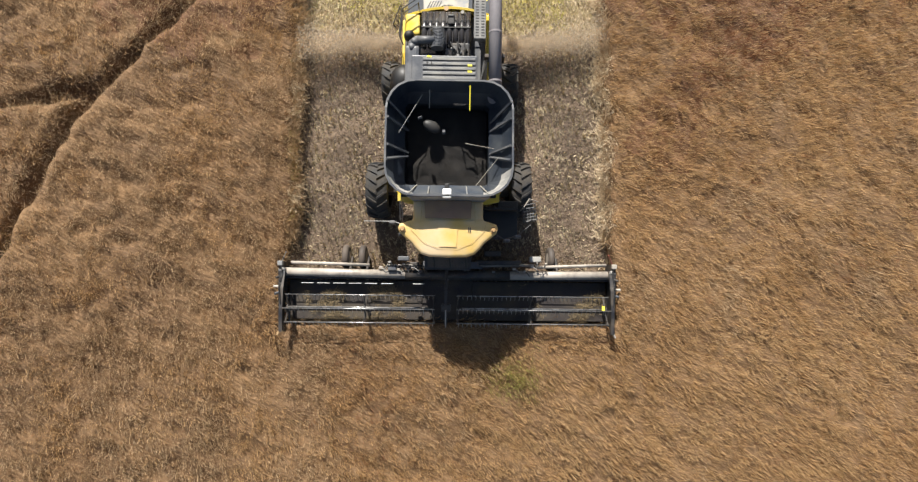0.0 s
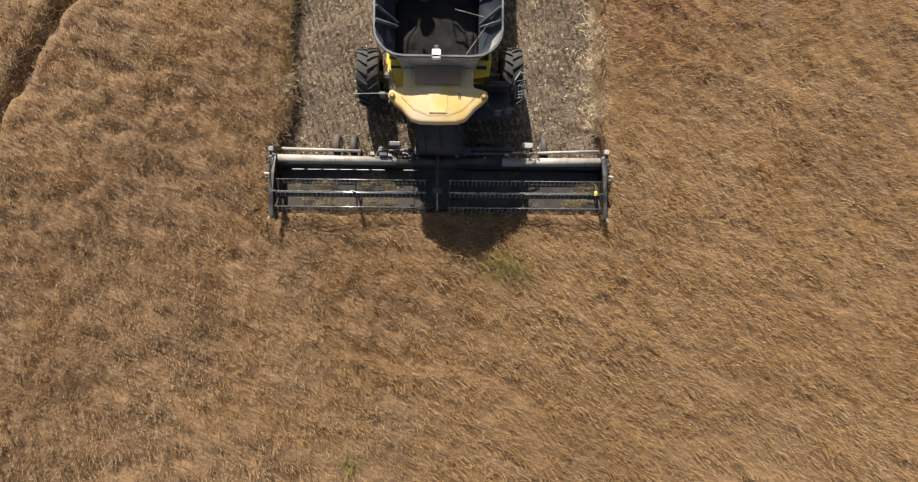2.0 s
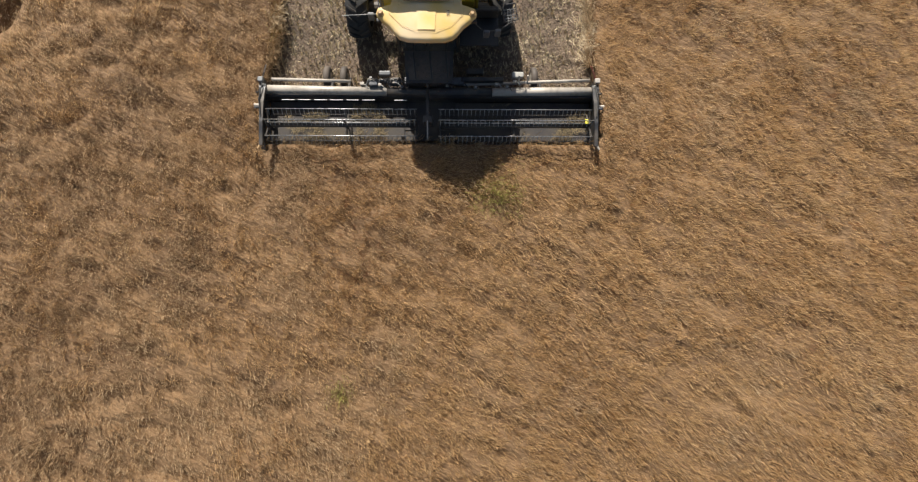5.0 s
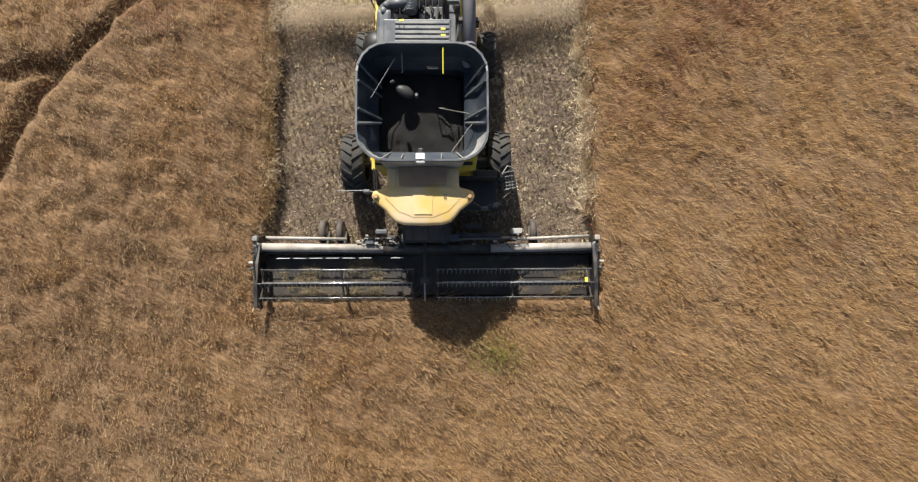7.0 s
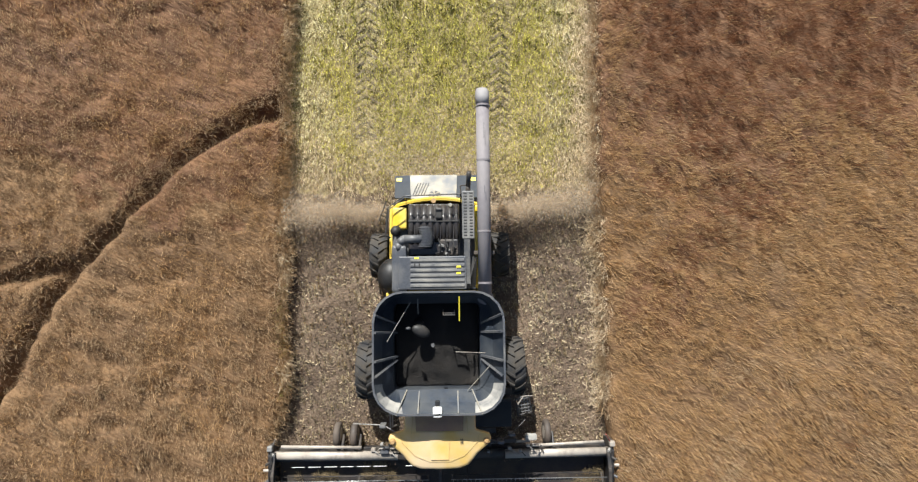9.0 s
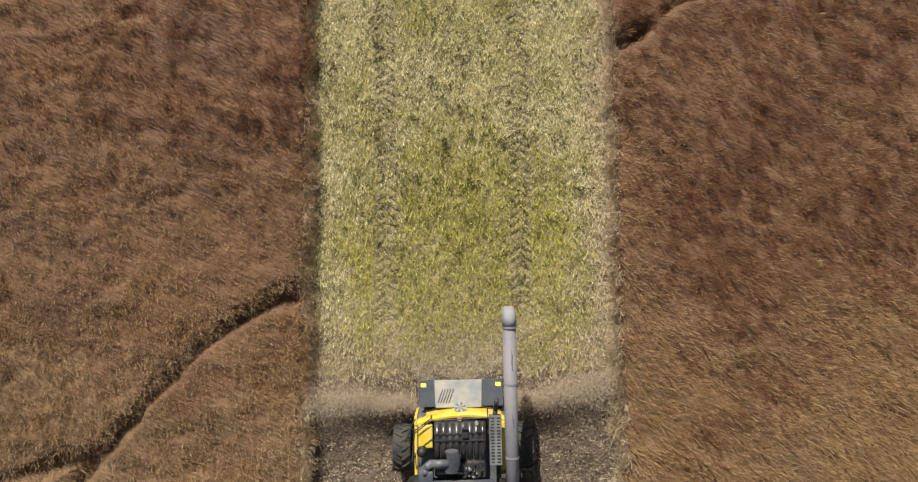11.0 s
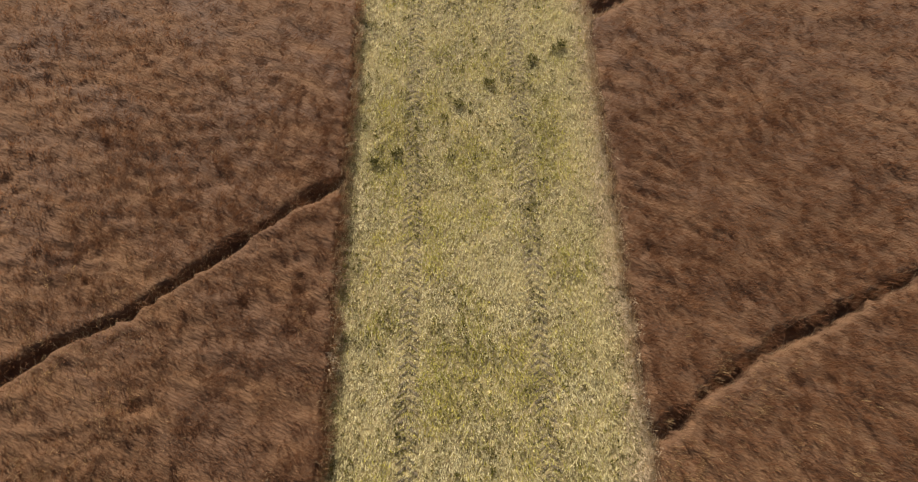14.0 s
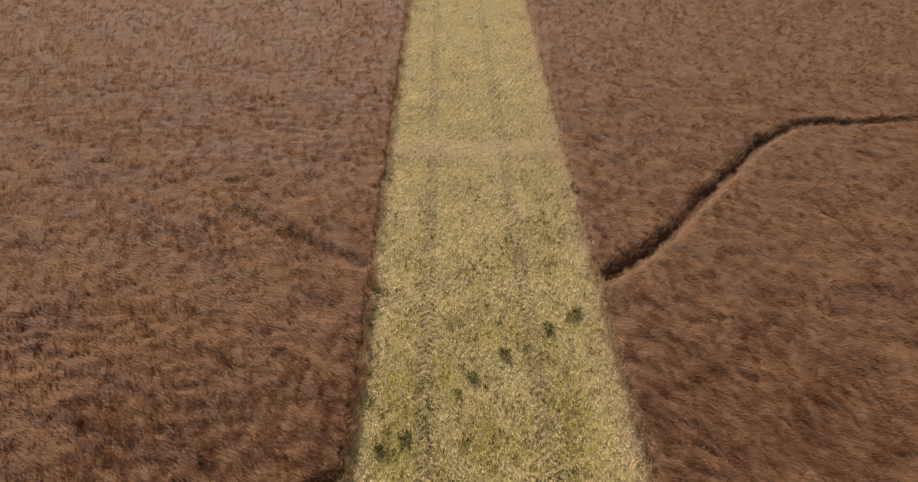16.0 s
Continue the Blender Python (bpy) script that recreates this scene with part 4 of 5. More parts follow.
    for sx in (-1, 1):
        part("roof_seam", pipe([(sx * 0.30, -3.84, 3.625), (sx * 0.74, -3.68, 3.612), (sx * 1.12, -3.30, 3.60), (sx * 1.16, -3.10, 3.60)], 0.005), SEAM, cab, "dark seam line")
        part("roof_seam", pipe([(sx * 0.84, -3.05, 3.632), (sx * 0.80, -2.45, 3.640)], 0.005), SEAM, cab, "dark seam line")
        bm = rod((sx * 1.40, -3.27, 3.38), (sx * 1.40, -3.27, 3.60), 0.10, None, 16)
        rod((sx * 1.40, -3.27, 3.59), (sx * 1.40, -3.27, 3.66), 0.095, bm, 16, 0.05)
        part("beacon", bm, AMBER, cab, "dusty amber beacon")
        part("work_light", box(sx * 1.44 - 0.10, sx * 1.44 + 0.10, -3.47, -3.36, 3.32, 3.44, 0.03), BLACK, cab, "black lamp housing")
    # brown plate on the rear roof; its colour stands in for the tank's shadow
    part("rear_cover", slab([(-0.70, -2.94, 3.725), (0.70, -2.94, 3.725), (0.72, -2.40, 3.740), (-0.72, -2.40, 3.740)], 0.05), UMBER, cab, "brown rear roof plate with the tank's shade in its colour")
    part("roof_seam", pipe([(-0.30, -3.84, 3.625), (0.30, -3.84, 3.625)], 0.004), SEAM, cab, "dark seam line")
    for dx in (0.0, 0.05):
        part("decal", box(0.62 + dx, 0.645 + dx, -3.34, -3.20, 3.630, 3.642), BLACK, cab, "small black mark")
    for sx in (-1, 1):
        part("window_pillar", box(sx * 0.97 - 0.04, sx * 0.97 + 0.04, -3.58, -3.46, 1.55, 3.4, 0.01), BLACK, cab)
    part("wiper", rod((-0.1, -3.58, 1.9), (0.3, -3.58, 2.9), 0.015), BLACK, cab)
    # mirrors
    for sx, arm, heads in ((-1, [(-1.35, -3.1, 3.2), (-1.75, -2.95, 2.9), (-2.72, -2.93, 2.75)], [(-1.78, -2.98, 2.82)]),
                           (1, [(1.40, -3.3, 3.2), (1.80, -3.50, 2.9), (2.30, -3.30, 2.6), (2.72, -2.95, 2.45)], [(1.88, -3.52, 2.8), (2.26, -3.36, 2.55)])):
        mirror = part("mirror_arm", pipe(arm, 0.015), FRAME if sx > 0 else RIM, cab, "bent mirror arm")
        for hx, hy, hz in heads:
            part("mirror", box(hx - 0.10, hx + 0.10, hy - 0.05, hy + 0.05, hz - 0.2, hz + 0.18, 0.03), DECK, mirror, "grey mirror housing")
    for k, r in enumerate((-1.52, -1.46)):
        part("handrail", pipe([(r, -2.35, 2.0), (r, -2.35, 3.3 - 0.1 * k), (r + 0.02, -2.95, 3.25 - 0.1 * k), (r + 0.12, -3.05, 2.5)], 0.018), PALE, car)
    # platform and ladder on the driver's side
    plat = part("platform", box(1.05, 2.35, -3.35, -2.35, 1.72, 1.80, 0.02), BLACK, car, "black cab platform")
    part("platform_guard", box(1.1, 2.3, -2.42, -2.34, 1.8, 2.3, 0.02), BLACK, plat)
    basket = part("ladder", pipe([(2.42, -2.30, 2.35), (2.86, -2.22, 2.35), (2.95, -2.75, 2.3), (2.50, -2.85, 2.3), (2.42, -2.30, 2.35)], 0.022), FRAME, car, "folding ladder frame")
    for k in range(5):
        part("rung", rod((2.45 + 0.02 * k, -2.38 - 0.1 * k, 2.2), (2.88 + 0.01 * k, -2.32 - 0.1 * k, 2.2), 0.014), DECK, basket)
    for k in range(4):
        part("rung", rod((2.52 + 0.1 * k, -2.34, 2.2), (2.56 + 0.1 * k, -2.80, 2.2), 0.010), DECK, basket)
    part("handrail", pipe([(2.46, -2.4, 1.9), (2.46, -2.4, 2.75), (2.62, -2.15, 2.8), (2.95, -2.2, 2.5)], 0.018), PALE, basket)
    part("fuel_box", box(1.65, 2.35, -2.3, -2.05, 1.3, 2.0, 0.04), BLACK, car)
    # feeder house
    bm = loft([[(-0.85, -2.9, 1.75), (0.85, -2.9, 1.75), (0.85, -2.9, 0.95), (-0.85, -2.9, 0.95)], [(-0.80, -4.35, 1.20), (0.80, -4.35, 1.20), (0.80, -4.35, 0.45), (-0.80, -4.35, 0.45)]])
    feeder = part("feeder_house", bm, FRAME, car, "dusty dark feeder housing")
    part("feeder_cover", slab([(-0.7, -4.3, 1.245), (0.7, -4.3, 1.245), (0.75, -2.95, 1.765), (-0.75, -2.95, 1.765)], 0.03), SMOKY, feeder, "dusty brown-grey feeder cover")
    for x in (-0.55, 0.0, 0.55):
        part("hose", pipe([(x, -3.2, 1.75), (x + 0.05, -3.8, 1.62), (x + 0.1, -4.3, 1.35)], 0.03), BLACK, feeder)

    # engine deck
    deck = part("engine_deck", box(-1.22, 0.86, 1.24, 2.26, 3.30, 3.58, 0.04), DECK, car, "grey ribbed radiator cover")
    for k in range(6):
        y = 1.36 + 0.155 * k
        part("deck_rib", box(-0.86, 0.80, y - 0.042, y + 0.042, 3.572, 3.612, 0.012), PANEL, deck, "grey raised rib")
    for x, y in ((0.62, 1.73), (0.62, 1.93), (-0.66, 2.20)):
        part("sticker", box(x - 0.07, x + 0.07, y - 0.03, y + 0.03, 3.614, 3.618), BRIGHT, deck, "small yellow sticker")
    for x in (-0.72, -0.58):
        part("sticker", box(x - 0.02, x + 0.02, 1.94, 2.04, 3.614, 3.618), BLACK, deck, "small black mark")
    side = part("intake_housing", box(-1.44, -0.98, 1.16, 2.62, 3.0, 3.52, 0.10), DECK, car, "grey air intake housing")
    bm = bmesh.new()
    bmesh.ops.create_uvsphere(bm, u_segments=24, v_segments=14, radius=1, matrix=Matrix.Translation((-1.50, 1.70, 2.78)) @ Matrix.Diagonal((0.46, 0.54, 0.52, 1)))
    part("rotary_screen", bm, BLACK, side, "round black dust screen", True)
    part("intake_pipe", pipe([(-1.24, 2.45, 3.40), (-1.22, 2.68, 3.46), (-1.06, 2.80, 3.48), (-0.50, 2.80, 3.48)], 0.125, None, 16), DECK, car, "grey bent intake pipe", True)
    bm = bmesh.new()
    for k in range(13):
        y = 2.55 + 0.048 * k
        x = -0.36 - 0.0016 * (k - 6) ** 2
        rod((x, y, 3.42), (x, y + 0.026, 3.42), 0.215, bm, 20)
        rod((x, y + 0.026, 3.42), (x, y + 0.048, 3.42), 0.18, bm, 20)
    part("bellows", bm, DECK, car, "ribbed grey rubber bellows")
    hood = part("engine_hood", box(-0.96, 0.66, 2.28, 3.95, 2.6, 3.10, 0.06), SHINY, car, "black ribbed engine cover")
    for k in range(8):
        x = -0.86 + 0.205 * k
        part("hood_rib", rod((x, 2.72, 3.06), (x, 3.92, 3.06), 0.098, None, 16), SHINY, hood, "shiny dark rounded cover rib", True)
    part("hood_strap", box(-0.95, 0.65, 3.36, 3.42, 3.10, 3.175, 0.01), BLACK, hood)
    # black block added in place of the tail beacon's shadow on the cover
    for x, y in ((0.02, 3.62),):
        part("hood_latch", box(x - 0.11, x + 0.11, y - 0.16, y + 0.18, 3.12, 3.24, 0.04), BLACK, hood)
    part("engine_block", box(0.05, 0.62, 2.30, 2.80, 3.05, 3.32, 0.05), FRAME, hood)
    for k in range(9):
        x, y = rng.uniform(0.0, 0.62), rng.uniform(2.3, 2.85)
        part("engine_fitting", rod((x, y, 3.3), (x + rng.uniform(-0.12, 0.12), y + rng.uniform(-0.12, 0.12), 3.38 + 0.06 * rng.uniform()), rng.uniform(0.02, 0.05)), RIM if k % 3 == 0 else FRAME, hood)
    for k in range(3):
        part("engine_hose", pipe([(0.05 + 0.2 * k, 2.35, 3.34), (0.1 + 0.2 * k, 2.55, 3.44), (0.0 + 0.22 * k, 2.8, 3.36)], 0.025), BLACK, hood)
    part("tail_panel", box(-1.46, -1.0, 3.16, 3.84, 2.6, 3.12, 0.06), YELLOW, car, "bright yellow rear corner panel")
    part("tail_panel", box(1.16, 1.56, 1.25, 3.92, 2.6, 3.0, 0.06), YELLOW, car, "yellow rear side panel")
    cap = bmesh.new()
    bmesh.ops.create_uvsphere(cap, u_segments=18, v_segments=10, radius=0.15, matrix=Matrix.Translation((-1.34, 3.08, 3.2)))
    rod((-1.34, 3.08, 3.05), (-1.34, 3.08, 3.2), 0.17, cap, 18)
    part("pre_cleaner", cap, BLACK, car, "black domed cap", True)
    # yellow arched tail
    arch = []
    for k in range(13):
        x = -1.5 + 3.0 * k / 12
        arch.append((x, 4.14 - 0.26 * (x / 1.5) ** 2, 2.9 + 0.12 * (1 - (x / 1.5) ** 2)))
    bm = loft([[(x, y - 0.07, z + 0.02) for x, y, z in arch], [(x, y, z + 0.04) for x, y, z in arch], [(x, y + 0.06, z - 0.06) for x, y, z in arch], [(x, y + 0.08, 1.9) for x, y, z in arch], [(x, y - 0.16, 1.9) for x, y, z in arch]], None, False, False)
    tail = part("tail_hood", bm, YELLOW, car, "curved yellow tail hood")
    part("tail_lamp", rod((-0.15, 4.05, 3.03), (-0.15, 4.05, 3.12), 0.08, None, 14), AMBER, tail, "amber beacon")
    part("tail_lamp", rod((0.38, 3.9, 3.05), (0.38, 3.9, 3.18), 0.06, None, 14), CREAM, tail)
    # round grey and white hazard disc on the tail
    tilt = pose(-0.12, 4.31, 2.74, -48)
    bm = bmesh.new()
    bmesh.ops.create_cone(bm, cap_ends=True, segments=24, radius1=0.20, radius2=0.20, depth=0.025, matrix=tilt)
    disc = part("hazard_disc", bm, CREAM, tail, "pale round hazard mark")
    bm = bmesh.new()
    for k in range(6):
        a0, a1 = radians(60 * k), radians(60 * k + 28)
        loft([[tilt @ Vector((r * math.cos(a), r * math.sin(a), 0.014 + up)) for r, a in ((0.03, a0), (0.185, a0), (0.185, a1), (0.03, a1))] for up in (0.0, 0.008)], bm)
    part("hazard_stripe", bm, DECK, disc, "grey stripes")
    # exhaust silencer box with holes, stack
    box_ = part("silencer_shield", box(0.74, 1.12, 2.78, 4.26, 3.45, 3.68, 0.03), PANEL, car, "grey perforated heat shield")
    for k in range(15):
        for x in (0.84, 1.02):
            y = 2.88 + 0.093 * k
            part("slot", box(x - 0.05, x + 0.05, y - 0.02, y + 0.02, 3.676, 3.686), BLACK, box_)
    part("exhaust_stack", pipe([(0.93, 4.2, 3.5), (0.94, 4.42, 3.62), (0.96, 4.78, 3.95)], 0.075, None, 14), FRAME, car, "sooty exhaust stack", True)
    part("exhaust_bracket", pipe([(0.72, 4.0, 3.5), (0.70, 4.45, 3.5), (0.92, 4.45, 3.6)], 0.02), FRAME, car)
    # rails
    part("rail", pipe([(-1.55, 2.9, 2.9), (-1.62, 2.9, 3.55), (-1.55, 3.75, 3.6), (-1.05, 4.12, 3.6), (0.7, 4.18, 3.6), (0.72, 4.0, 3.2)], 0.02), FRAME, car, "dark handrail")
    part("rail", pipe([(-1.62, 3.0, 3.25), (-1.55, 3.75, 3.3), (-1.05, 4.12, 3.3), (-1.05, 4.12, 2.9)], 0.018), FRAME, car, "dark handrail")
    gate = part("rear_ladder", pipe([(-1.75, 3.4, 2.9), (-1.85, 3.4, 3.3), (-1.62, 4.0, 3.35), (-1.55, 4.0, 2.9)], 0.018), FRAME, car, "dark folding rear ladder")
    for k in range(5):
        part("rung", rod((-1.83 + 0.045 * k, 3.45 + 0.12 * k, 3.3), (-1.66 + 0.04 * k, 3.40 + 0.11 * k, 3.05), 0.012), FRAME, gate)
    # spreader deck
    plate = part("spreader_deck", slab([(-0.92, 4.22, 2.42), (0.58, 4.22, 2.42), (0.62, 5.06, 2.15), (-0.96, 5.06, 2.15)], 0.05), CREAM, car, "dusty white rear deck plate")
    for k in range(5):
        x = -0.86 + 0.09 * k
        part("deck_stripe", slab([(x, 4.36, 2.386), (x + 0.026, 4.36, 2.386), (x + 0.19, 4.78, 2.251), (x + 0.164, 4.78, 2.251)], 0.006), BLACK, plate)
    for sx, x0, x1 in ((-1, -1.46, -0.94), (1, 0.60, 1.30)):
        flap = part("spreader_flap", slab([(x0, 4.25, 2.38), (x1, 4.25, 2.40), (x1, 5.06, 2.13), (x0, 5.04, 2.12)], 0.06), FLAP, car, "blue-grey side flap")
        xm = x0 + 0.14 if sx < 0 else x1 - 0.14
        part("reflector", slab([(xm - 0.09, 4.84, 2.215), (xm + 0.09, 4.84, 2.215), (xm + 0.09, 4.96, 2.175), (xm - 0.09, 4.96, 2.175)], 0.012), BRIGHT, flap, "yellow reflector")
        disc = rod((sx * 0.75, 4.35, 0.95), (sx * 0.75, 4.35, 1.2), 0.55, None, 20)
        part("spreader_disc", disc, FRAME, car, "dark chaff spreader disc")
        part("spreader_housing", box(sx * 0.75 - 0.6, sx * 0.75 + 0.6, 4.0, 4.85, 1.2, 1.9, 0.05), DECK, car)
    # unloading auger
    aug = part("unloading_auger", rod((1.42, 1.0, 3.58), (1.41, 6.95, 3.72), 0.205, None, 26), TUBE, car, "long grey unloading tube", True)
    for y in (1.42, 3.0, 5.2, 6.92):
        z = 3.58 + 0.14 * (y - 1.0) / 5.95
        part("collar", rod((1.42, y - 0.03, z), (1.42, y + 0.03, z), 0.216, None, 26), TUBE, aug)
    part("spout", loft([[(1.41 + r * math.cos(a), y, z + r * math.sin(a)) for a in [2 * math.pi * k / 20 for k in range(20)]]
                        for y, z, r in ((6.95, 3.72, 0.21), (7.2, 3.71, 0.22), (7.4, 3.64, 0.215), (7.52, 3.52, 0.18), (7.56, 3.40, 0.12))]), SPOUT, aug, "pale rubber spout", True)
    part("auger_elbow", pipe([(1.42, 1.0, 2.6), (1.42, 1.0, 3.55)], 0.24, None, 20), TUBE, aug, "", True)
    bm = bmesh.new()
    for y in (4.3, 6.0, 6.25):
        z = 3.58 + 0.14 * (y - 1.0) / 5.95 + 0.2
        box(1.425, 1.437, y - 0.14, y + 0.1, z, z + 0.010, 0, bm)
    part("auger_mark", bm, DECK, aug, "small dark scratches")
    for k in range(7):
        part("hose", pipe([(1.02 + 0.02 * k, 1.3, 3.2), (1.0 + 0.03 * k, 1.6 + 0.1 * k, 3.35), (1.08, 2.3, 3.2)], 0.018), BLACK, car)
    part("auger_cradle", box(1.1, 1.75, 2.3, 2.42, 2.9, 3.4, 0.02), FRAME, car)


# ---------------------------------------------------------------- the header
def build_header():
    head = thing("harvester_header", "wide dark cutting header with a tined reel in the crop", "header", (0, -5.45, 0))
    o = Vector((0, 5.2, 0))

    def hp(name, bm, mat, parent=None, label="", smooth=False):
        if parent is None:
            bmesh.ops.translate(bm, verts=bm.verts[:], vec=o)
            return part(name, bm, mat, head, label, smooth)
        bmesh.ops.translate(bm, verts=bm.verts[:], vec=o)
        return part(name, bm, mat, parent, label, smooth)

    # back frame
    hp("back_tube", rod((-5.76, -4.42, 0.85), (-1.5, -4.48, 0.85), 0.15, None, 16), PALE, None, "pale dust-worn main tube", True)
    hp("back_tube", rod((2.2, -4.48, 0.85), (5.80, -4.44, 0.85), 0.15, None, 16), PALE, None, "pale dust-worn main tube", True)
    hp("back_tube", rod((-1.5, -4.48, 0.82), (2.2, -4.48, 0.82), 0.16, None, 16), FRAME, None, "dark main tube", True)
    hp("rear_rail", rod((-5.5, -4.10, 0.97), (-2.75, -4.16, 0.97), 0.055, None, 12), PALE, None, "pale thin rear rail", True)
    hp("rear_rail", rod((3.15, -4.18, 0.97), (5.62, -4.08, 0.97), 0.055, None, 12), PALE, None, "pale thin rear rail", True)
    hp("back_sheet", box(-5.80, 5.82, -4.66, -4.58, 0.2, 0.80, 0.02), FRAME, None, "dark back sheet")
    hp("lower_beam", box(-5.80, 5.82, -4.62, -4.30, 0.22, 0.45, 0.03), FRAME)
    for x in (-5.5, -4.2, -2.8, -1.4, 1.5, 2.9, 4.3, 5.6):
        hp("frame_post", box(x - 0.06, x + 0.06, -4.58, -4.36, 0.4, 0.80, 0.01), FRAME)
    # broken wear strip along the sheet, coloured white to paint in the steel's glint
    for k in (0, 1, 2, 3, 4, 5, 7):
        x = -5.15 + 0.56 * k
        hp("wear_strip", box(x, x + 0.44, -4.82, -4.80, 0.90, 0.92, 0.004), WHITE, None, "worn steel strip, its glint painted white")
    # clutter of fittings at the centre
    for x0, x1, y0, y1, z, mat in ((-1.75, -1.35, -4.0, -3.85, 1.55, DECK), (-2.1, -1.8, -4.35, -4.15, 1.5, DECK), (-1.45, -1.0, -4.3, -4.05, 1.45, FRAME), (1.0, 2.6, -4.1, -3.95, 1.3, FRAME),
                                   (-0.9, 1.1, -4.25, -4.0, 1.38, DECK), (1.3, 1.9, -3.8, -3.6, 1.2, FRAME), (2.9, 3.3, -4.0, -3.8, 1.4, RIM)):
        hp("bracket", box(x0, x1, y0, y1, z - 0.60, z - 0.38, 0.03), mat)
    for k in range(9):
        x = -2.2 + 0.13 * k
        hp("hose", pipe([(x, -4.3, 1.0), (x + 0.1, -4.15, 1.17), (x + 0.35, -4.2, 1.07), (x + 0.45, -4.4, 0.97)], 0.02), BLACK if k % 3 else PALE)
    for x, y, z, w, mat in ((-2.35, -4.25, 1.02, 0.07, PALE), (-2.05, -4.05, 1.06, 0.05, RIM), (-1.72, -4.32, 1.10, 0.06, PALE), (-1.55, -4.12, 1.05, 0.05, RIM), (-1.22, -4.22, 1.12, 0.07, PALE), (-0.95, -4.38, 1.10, 0.05, DECK),
                            (0.62, -4.3, 1.10, 0.05, RIM), (1.15, -4.22, 1.05, 0.06, DECK), (1.62, -4.36, 1.04, 0.05, RIM), (2.35, -4.25, 1.05, 0.06, PALE), (2.72, -4.34, 1.06, 0.05, RIM), (2.98, -4.16, 1.08, 0.06, PALE)):
        hp("fitting", box(x - w, x + w, y - 0.7 * w, y + 0.7 * w, z - 0.2, z, 0.015), mat, None, "worn metal fitting")
        hp("fitting_pipe", pipe([(x, y, z - 0.05), (x + 1.6 * w, y - 0.06, z + 0.03), (x + 3.2 * w, y - 0.16, z - 0.02)], 0.016), RIM if mat is PALE else BLACK)
    hp("drive_shaft", rod((1.0, -4.15, 0.65), (3.1, -4.1, 0.7), 0.05), PALE)
    for x in (3.12, 3.42):
        hp("rail_stand", rod((x, -4.2, 0.95), (x, -4.05, 1.3), 0.03), PALE)
    # belts with crop on them
    hp("belt", box(-5.7, -0.9, -6.10, -4.70, 0.30, 0.38, 0.02), BELT, None, "dark rubber conveyor belt")
    hp("belt", box(0.9, 5.75, -6.10, -4.70, 0.30, 0.38, 0.02), BELT, None, "dark rubber conveyor belt")
    hp("centre_belt", box(-0.9, 0.9, -6.1, -4.5, 0.26, 0.34, 0.02), BELT)
    hp("knife_bar", box(-5.80, 5.82, -6.42, -6.16, 0.16, 0.22, 0.01), FRAME)
    guards = bmesh.new()
    for k in range(150):
        x = -5.75 + 11.55 * k / 149
        rod((x, -6.40, 0.19), (x, -6.53, 0.17), 0.016, guards, 5, 0.004)
    tagged(hp("knife_guards", guards, STEEL, None, "row of pointed steel guards"), kind="stuff")
    # ends and dividers
    for sx, x in ((-1, -5.86), (1, 5.88)):
        prof = [(-4.05, 0.2), (-4.05, 0.92), (-4.4, 1.02), (-5.0, 0.95), (-6.2, 0.72), (-6.70, 0.42), (-6.70, 0.2)]
        hp("end_shield", loft([[(x - 0.07, y, z) for y, z in prof], [(x + 0.07, y, z) for y, z in prof]]), FRAME, None, "black end shield")
        hp("divider", loft([[(x + a, y, z) for a, z in ((-w, 0.2), (w, 0.2), (w * 0.6, h), (-w * 0.6, h))] for y, w, h in ((-6.3, 0.09, 0.60), (-6.60, 0.07, 0.50), (-6.80, 0.02, 0.34))]),
           RUBBER if sx < 0 else FRAME, None, "pointed crop divider")
        hp("divider_tip", rod((x - 0.10 * sx, -6.46, 1.14), (x - 0.02 * sx, -6.62, 1.18), 0.05, None, 10, 0.03), AMBER if sx < 0 else PALE, None, "worn pale tip")
        # reel arm, drive motor, hoses and reflectors
        hp("reel_arm", loft([[(x - sx * 0.13 + a, y, z + b) for a, b in ((-0.06, -0.07), (0.06, -0.07), (0.06, 0.07), (-0.06, 0.07))] for y, z in ((-4.3, 1.0), (-5.0, 1.18), (-5.7, 1.22), (-6.5, 1.14))]), FRAME, None, "black reel arm")
        for k in range(4):
            hp("arm_fitting", rod((x - sx * 0.05, -4.3 - 0.28 * k, 0.98 + 0.04 * k), (x + sx * (0.1 if k % 2 else -0.16), -4.36 - 0.28 * k, 1.12 + 0.04 * k), 0.045, None, 8), (RIM, FRAME, PALE, DECK)[k])
        hp("arm_hose", pipe([(x, -4.1, 0.95), (x - sx * 0.1, -4.4, 1.2), (x - sx * 0.05, -4.9, 1.3), (x - sx * 0.12, -5.5, 1.32)], 0.022), BLACK)
        hp("marker_arm", rod((x + sx * 0.0, -4.15, 0.95), (x - sx * 0.28, -3.74, 1.35), 0.018), STEEL if sx < 0 else RED, None, "thin marker rod")
        hp("end_lamp", box(x - 0.09, x + 0.09, -4.22, -4.05, 0.92, 1.12, 0.03), RIM if sx < 0 else PALE, None, "dusty lamp block")
